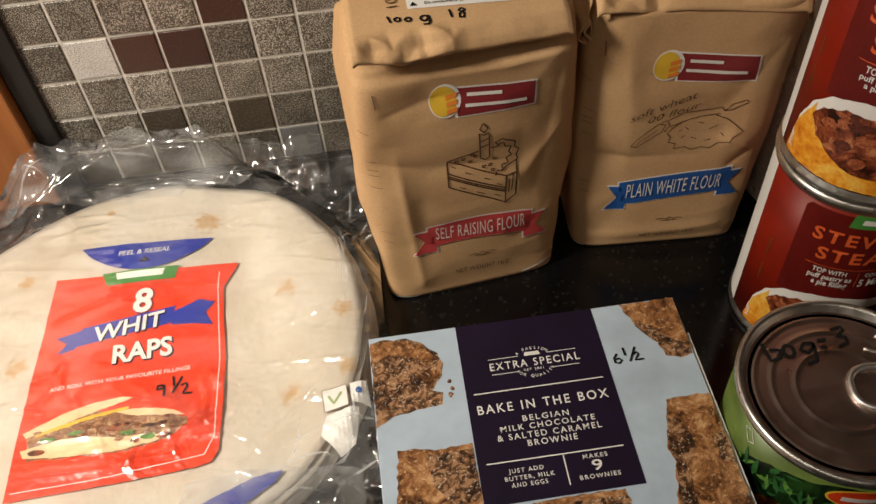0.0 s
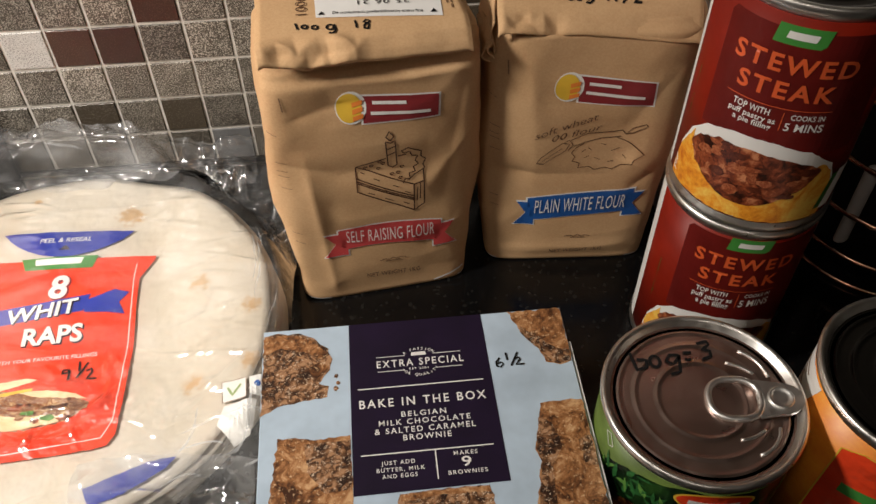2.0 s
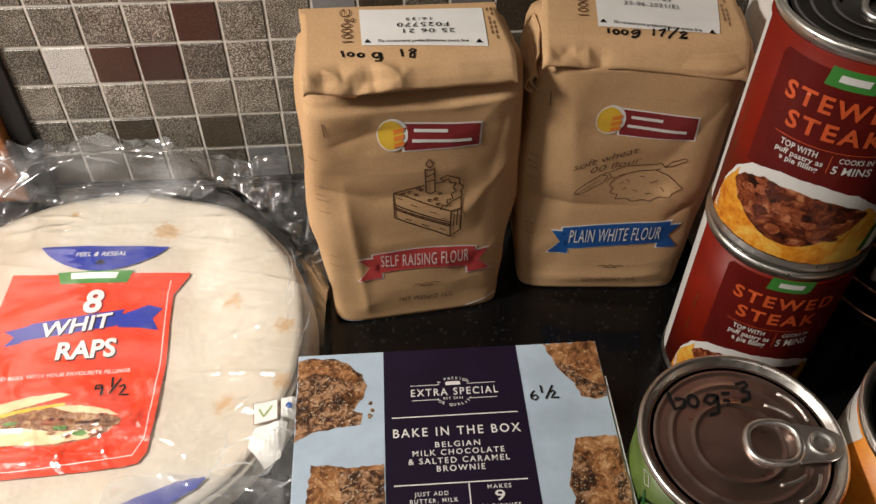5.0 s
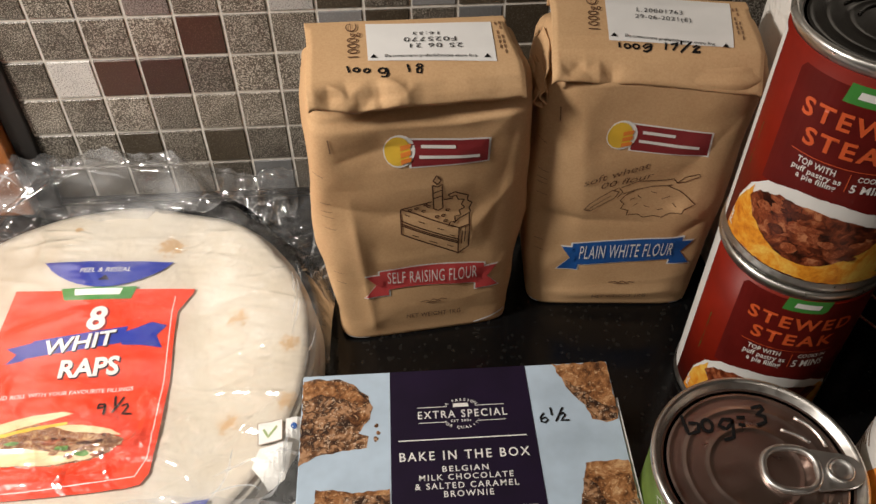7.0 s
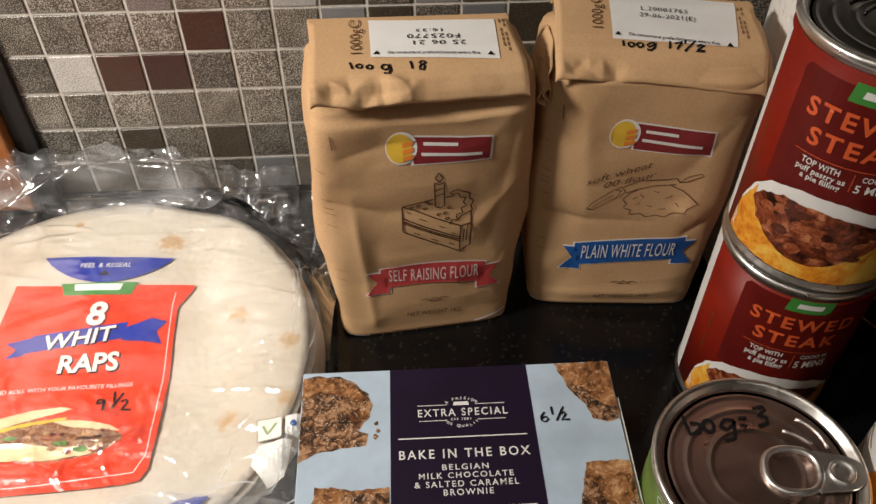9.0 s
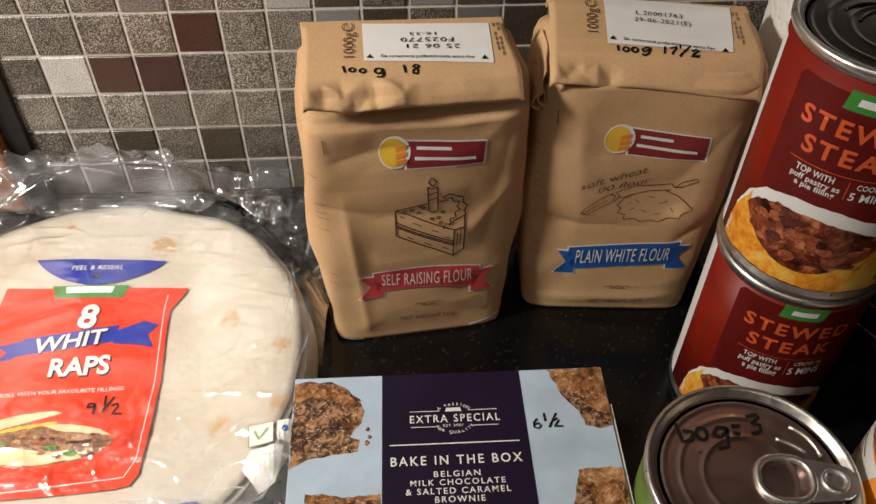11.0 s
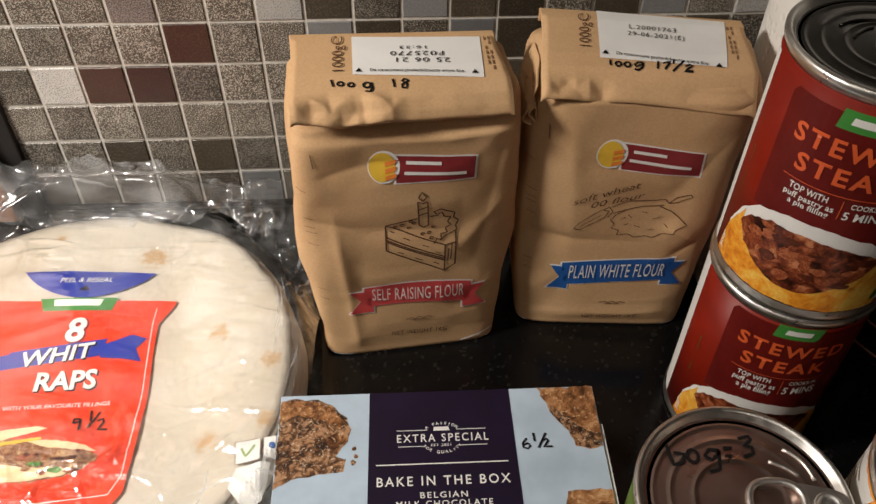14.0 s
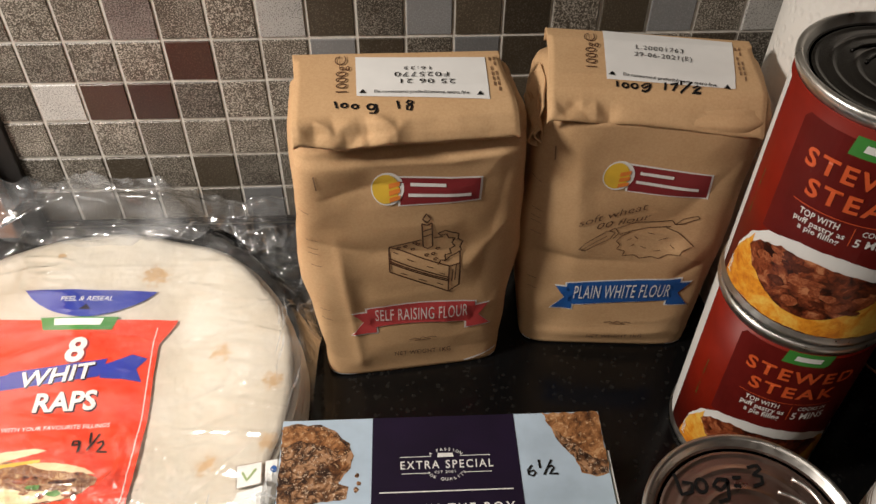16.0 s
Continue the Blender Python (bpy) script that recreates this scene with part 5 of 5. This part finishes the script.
def steak_tin(at, z0, mid, label, rise, seam):
    cx, cy = at
    rim, h = 0.0352, 0.1045
    ob, zl = can(at, z0, h, rim, label, "stacked tins", DARK_LID)
    r = rim - 0.0008
    part("paper_label", sleeve(cx, cy, r, z0 + 0.0050, z0 + h - 0.0055), RED_TIN, ob, "", True)
    on0 = round_on(cx, cy, r, mid)
    base = z0 / MM

    def on(u, v, lift):
        return on0(u, v + base + rise * smooth(45, 60, v), lift)
    put = []
    put.append(("white_seam", shape(on, [[(seam - 14, 5.2), (seam, 5.2), (seam, 96.6), (seam - 14, 96.6)]], 0.12), WHITE))
    put.append(("leaf_print", shape(on, [jag(arc_band(-38.0, 36, -38.0, 62, 4.0, 2.5), 0.5, 4.0)], 0.2), LEAFLET))
    put.append(("dark_panel", shape(on, [[(-28, 42), (36, 42), (36, 92.5), (34, 95), (-26, 95), (-28, 92.5)]], 0.12), PANEL))
    put.append(("maker_plate", shape(on, [[(-8.6, 96.6), (9.4, 96.6), (8.2, 90.4), (6.6, 89.0), (-9.6, 89.0)]], 0.25), GREEN))
    put.append(("plate_bar", shape(on, [[(-4.9, 94.3), (5.2, 94.3), (4.6, 91.5), (-5.4, 91.5)]], 0.4), WHITE))
    put.append(("lettering", words(on, "STEWED", (0.6, 81.0), 6.9, 44.0, 0, 0.026, 0, 0.4, 2.0, 1.25), LETTER_ORANGE))
    put.append(("lettering", words(on, "STEAK", (-0.2, 70.4), 6.9, 35.0, 0, 0.026, 0, 0.4, 2.0, 1.25), LETTER_ORANGE))
    put.append(("rule", strokes(on, [[(-20, 63.4), (19, 63.4)], [(2.6, 61.8), (2.6, 53.4)]], 0.3, 0.4), LETTER_ORANGE))
    for text, x, z, hh, w in (("TOP WITH", -9.2, 60.4, 2.7, 14.0), ("puff pastry as", -8.4, 57.0, 2.6, 18.0), ("a pie filling", -7.6, 53.8, 2.6, 14.5), ("COOKS IN", 11.4, 60.2, 2.3, 12.0), ("5 MINS", 11.0, 55.4, 3.8, 14.0)):
        put.append(("lettering", words(on, text, (x, z), hh, w, 0, 0.018, 0, 0.4, 2.0, 1.05), WHITE))
    put.append(("plate_picture", shape(on, [jag([(-39, 8), (-37, 24), (-32, 35), (-24, 42.5), (-12, 46.6), (3, 46.4), (18, 43), (30, 35), (34, 26), (34, 6), (-39, 6)], 0.4, 2.0)], 0.3), WHITE))
    put.append(("pastry_picture", shape(on, [jag([(-39, 8), (-36.8, 22), (-33, 30), (-29.5, 36), (-28.5, 28), (-18, 28), (0, 26), (18, 30), (25, 36.5), (31, 31), (34, 22), (34, 6), (-39, 6)], 0.8, 5.0)], 0.45), PASTRY))
    put.append(("meat_picture", shape(on, [jag([(-30, 30), (-26, 36), (-17, 40.4), (-6, 41.2), (6, 39.8), (18, 37.4), (26, 33.5), (20, 24), (10, 17), (2, 13.4), (-8, 13.6), (-16, 17), (-25, 23.5)], 1.0, 7.0)], 0.6), MEAT))
    pick = random.Random(8)
    chunks = []
    while len(chunks) < 26:
        x, z = pick.uniform(-26, 22), pick.uniform(16, 38.5)
        if (x / 27) ** 2 + ((z - 39) / 24) ** 2 < 0.86:
            chunks.append((x, z, pick.uniform(1.8, 4.2), pick.uniform(1.3, 2.6)))
    for k, (x, z, a, b) in enumerate(chunks):
        put.append(("meat_chunk", shape(on, [jag(disc_pts(x, z, a, b, 9), 0.9, x)], 0.7 + 0.008 * k), CHUNK if k % 5 < 3 else DARK_CHUNK))
    put.append(("side_plate", shape(on, [[(30, 10), (33, 10), (36.5, 28), (33.5, 28)]], 0.65), LEAFLET))
    put.append(("side_plate", shape(on, [[(33.2, 9), (39, 9), (42.5, 29), (36.7, 29)]], 0.65), WHITE))
    put.append(("side_writing", words(on, "your", (-37.2, 12.5), 2.6, 8, 90, 0.018, 0, 0.6), WHITE))
    for name, bm, material in put:
        part(name, bm, material, ob)
    return ob, zl


steak_tin((0.3634, -0.1560), 0.0, -103, "dark red tin of stewed steak, under another tin", 2.6, -50.0)
top_tin, zl = steak_tin((0.3634, -0.1560), 0.1049, -119, "dark red tin of stewed steak, stacked on its twin", -1.0, -44.5)
pull_tab(top_tin, 0.371, -0.150, zl, 60, DARK_LID)

# tin with green leafy label
TX, TY = 0.3148, -0.2555
fruit_tin, zl = can((TX, TY), 0.0, 0.0900, 0.0380, "tin with green leafy label, ring pull and marker writing", "tins on the worktop", LID)
part("paper_label", sleeve(TX, TY, 0.0373, 0.0045, 0.0845), LEAF, fruit_tin, "", True)
on = round_on(TX, TY, 0.0373, -100)
part("dark_print", shape(on, [jag([(-50, 5.5), (60, 5.5), (60, 83.5), (-10, 83.5), (-20, 80), (-32, 76), (-42, 68), (-50, 44)], 1.2, 3.0)], 0.10), DEEP_LEAF, fruit_tin)
part("fruit_picture", shape(on, [jag([(-40, 8), (-36, 48), (-30, 56), (-22, 58), (-12, 55), (-8, 40), (-10, 8)], 0.8, 3.0)], 0.15), PINEAPPLE, fruit_tin)
rng = random.Random(12)
for k in range(64):
    x, z, a, l = rng.uniform(-44, 34), rng.uniform(52, 80), rng.uniform(-0.9, 0.9) + (1.9 if k % 2 else 1.1), rng.uniform(6, 12)
    if z > 84 - l * abs(math.sin(a)) or (x < -34 and z > 64):
        z -= 12
    d, e, w = Vector((math.cos(a), math.sin(a))), Vector((-math.sin(a), math.cos(a))), rng.uniform(0.7, 1.5)
    c = Vector((x, z))
    leaf = [c, c + d * l * 0.35 + e * w, c + d * l * 0.7 + e * w * 0.8, c + d * l, c + d * l * 0.65 - e * w * 0.7, c + d * l * 0.3 - e * w]
    part("leaf_print", shape(on, [[tuple(p) for p in leaf]], 0.2 + 0.004 * k, 3.0), LIGHT_LEAF if k % 3 == 0 else MID_LEAF, fruit_tin)
part("print_frame", strokes(on, [[(-46, 82), (-43, 76), (-40.5, 78), (-43, 83.5), (-46, 82)]], 0.35, 0.3), WHITE, fruit_tin)
part("maker_border", shape(on, [disc_pts(1.5, 77.5, 14.6, 6.6)], 0.5), YELLOW, fruit_tin)
part("maker_shield", shape(on, [disc_pts(1.5, 77.5, 13.6, 5.7)], 0.65), POUCH_RED, fruit_tin)
part("maker_bar", shape(on, [[(-8, 76), (10, 76), (10, 78.8), (-8, 78.8)]], 0.8), WHITE, fruit_tin)
pull_tab(fruit_tin, 0.3350, -0.2585, zl, -9, LID, 1.06)
part("handwriting", strokes(flat_on(zl + 0.0001), [[(293.0, -232.0), (294.0, -240.2), (298.0, -239.4), (298.6, -236.0), (295.0, -235.4)], disc_pts(301.8, -237.0, 2.0, 2.6, 12) + [(303.8, -237.0)], [(311.6, -235.0), (308.4, -234.6), (306.2, -237.2), (308.6, -239.0), (311.4, -236.4), (312.0, -234.8), (310.4, -242.6), (306.4, -243.6)], [(313.8, -234.2), (317.0, -234.4)], [(313.6, -237.4), (316.2, -237.8)], [(320.4, -230.6), (324.4, -229.6), (325.0, -231.4), (321.8, -233.4), (324.6, -234.4), (324.2, -237.0), (320.6, -238.0)]], 1.3), INK, fruit_tin)

# tin of peaches
OX, OY = 0.3942, -0.2635
peach_tin, zl = can((OX, OY), 0.0, 0.1010, 0.0388, "tin with orange peach label and dark lid", "tins on the worktop", DARK_LID)
part("paper_label", sleeve(OX, OY, 0.0381, 0.0045, 0.0955), PEACH, peach_tin, "", True)
on = round_on(OX, OY, 0.0381, -150)
part("white_panel", shape(on, [jag([(-70, 95), (-22, 95), (-26, 84), (-30, 70), (-33, 50), (-36, 30), (-40, 5), (-70, 5)], 0.8, 2.0)], 0.15), WHITE, peach_tin)
part("orange_red_panel", shape(on, [[(-5, 8), (40, 8), (40, 92), (4, 90), (-3.5, 85), (-4, 62)]], 0.2), POUCH_RED, peach_tin)
part("panel_line", strokes(on, [[(-5, 8), (-4, 62), (-3.5, 85), (4, 90), (40, 92)]], 0.6, 0.4), YELLOW, peach_tin)
part("green_ribbon", shape(on, [[(3, 69), (30, 73), (30, 67), (3, 63)]], 0.4), GREEN, peach_tin)
part("small_print", shape(on, [[(-48, 88 - 3.2 * k), (-34 - (k % 3) * 3, 88 - 3.2 * k), (-34 - (k % 3) * 3, 87 - 3.2 * k), (-48, 87 - 3.2 * k)] for k in range(6)], 0.35), FADED_INK, peach_tin)

# ---- copper wire basket ----
BX, BY, BR = 0.492, -0.098, 0.060
basket = thing("wire_basket", (BX, BY, 0), "copper wire basket holding pale plastic utensils, in shadow", "basket")
for z, r in ((0.002, 0.97), (0.020, 0.98), (0.047, 0.99), (0.078, 1.0), (0.113, 1.01), (0.150, 1.02)):
    part("wire", tube([(BX + BR * r * math.cos(2 * math.pi * k / 64), BY + BR * r * math.sin(2 * math.pi * k / 64), z) for k in range(64)], 0.0014, 8, True), COPPER, basket, "", True)
for k in range(3):
    a = radians(20 + 120 * k)
    part("post", tube([(BX + BR * f * math.cos(a), BY + BR * f * math.sin(a), z) for f, z in ((0.96, 0.002), (0.98, 0.07), (1.01, 0.150))], 0.0014, 8), COPPER, basket, "", True)
# black pot shape added to keep the space behind the wires dark
part("dark_filler", lathe([(0.0, 0.001), (BR * 0.80, 0.001), (BR * 0.84, 0.19), (BR * 0.82, 0.19), (BR * 0.78, 0.004), (0, 0.004)], BX, BY, 64), BLACK, basket, "black filler that keeps the basket's inside dark", True)
for foot, top in (((0.4462, -0.1290, 0.024), (0.4446, -0.1300, 0.080)), ((0.4560, -0.1330, 0.072), (0.4545, -0.1350, 0.140))):
    stick = thing("utensil_handle", foot, "off-white rounded plastic utensil handle in the wire basket", "utensil", "handles in the basket")
    a, b = Vector(foot), Vector(top)
    bm = bmesh.new()
    rings = []
    for f, k in ((0.0, 0.02), (0.008, 0.5), (0.025, 0.85), (0.05, 1.0), (0.95, 1.05), (0.975, 0.9), (0.992, 0.55), (1.0, 0.02)):
        c = a + (b - a) * f
        rings.append([bm.verts.new(c + Vector((0.0041 * k * math.cos(t), 0.0024 * k * math.sin(t), 0))) for t in [2 * math.pi * q / 20 for q in range(20)]])
    for p0, p1 in zip(rings, rings[1:]):
        for q in range(20):
            bm.faces.new((p0[q], p0[(q + 1) % 20], p1[(q + 1) % 20], p1[q]))
    bmesh.ops.recalc_face_normals(bm, faces=bm.faces[:])
    part("handle", bm, STICK, stick, "", True)

# ---- wall tiles ----
P, GAP = 0.025, 0.0018


def tile_mesh(key):
    bm = box_bm(-(P - GAP) / 2, (P - GAP) / 2, 0.0, 0.0055, -(P - GAP) / 2, (P - GAP) / 2)
    front = [e for e in bm.edges if all(v.co.y < 0.001 for v in e.verts)]
    bmesh.ops.bevel(bm, geom=front, offset=0.0004, segments=1, affect="EDGES")
    return mesh_of("tile", bm, TILE[key])


TILE_KINDS = "sldrpg"
MESH = {k: tile_mesh(k) for k in TILE_KINDS}
# kinds of tile from the worktop up, starting at the wooden upright
TILE_ROWS = ["dssssgsdsssdssgdlsdsdsgd", "ssdsdssdgsdslsdsdgsdslds", "ssssssssdsslsdgsdsdlsdsd", "slrrsssssdsdgslsdsdsldsg", "ssssrssgdsgddgsdsldsdsls", "ssspssldsgddsdgsldsdslgs", "sdssssldsgddgdslsgdsldsd", "dslsdslsgdldsgdlsdsgdlsd", "sldsgsdlsdsldsgdsldsgdsl", "dsgslsdsdgsldsdlgsdsldsd", "sdslgdsdslsdgdsldsgdsdls"]
wall_tiles = thing("tiled_splashback", (0.28, 0.004, 0.15), "grey and brown flecked mosaic tiles with pale grout", "tiles", "", "structure")
rng = random.Random(5)
for j, line in enumerate(TILE_ROWS):
    for i, key in enumerate(line):
        ob = new("tile", MESH[key])
        ob.parent = wall_tiles
        ob.matrix_parent_inverse = Matrix.Translation((-0.28, -0.004, -0.15))
        ob.location = ((i - 1) * P + P / 2, rng.uniform(-0.0002, 0.0002), j * P + 0.003 + P / 2)
        ob.rotation_euler = (radians(rng.uniform(-0.5, 0.5)), 0, radians(rng.uniform(-0.5, 0.5)))
verts, faces, count = [], [], 0
for j in range(12):
    for i in range(-1, 60):
        if j < 11 and i < 23:
            continue
        x, z, g = i * P, j * P + 0.003, GAP / 2
        verts += [(x + g, 0.0, z + g), (x + P - g, 0.0, z + g), (x + P - g, 0.0, z + P - g), (x + g, 0.0, z + P - g)]
        verts += [(vx, 0.005, vz) for vx, _, vz in verts[-4:]]
        faces += [tuple(count + k for k in f) for f in ((0, 1, 2, 3), (0, 4, 5, 1), (1, 5, 6, 2), (2, 6, 7, 3), (3, 7, 4, 0))]
        count += 8
me = bpy.data.meshes.new("far_tiles")
me.from_pydata(verts, [], faces)
me.materials.append(TILE["s"])
far = new("far_tiles", me)
far.parent = wall_tiles
far.matrix_parent_inverse = Matrix.Translation((-0.28, -0.004, -0.15))
tagged(far, kind="stuff")
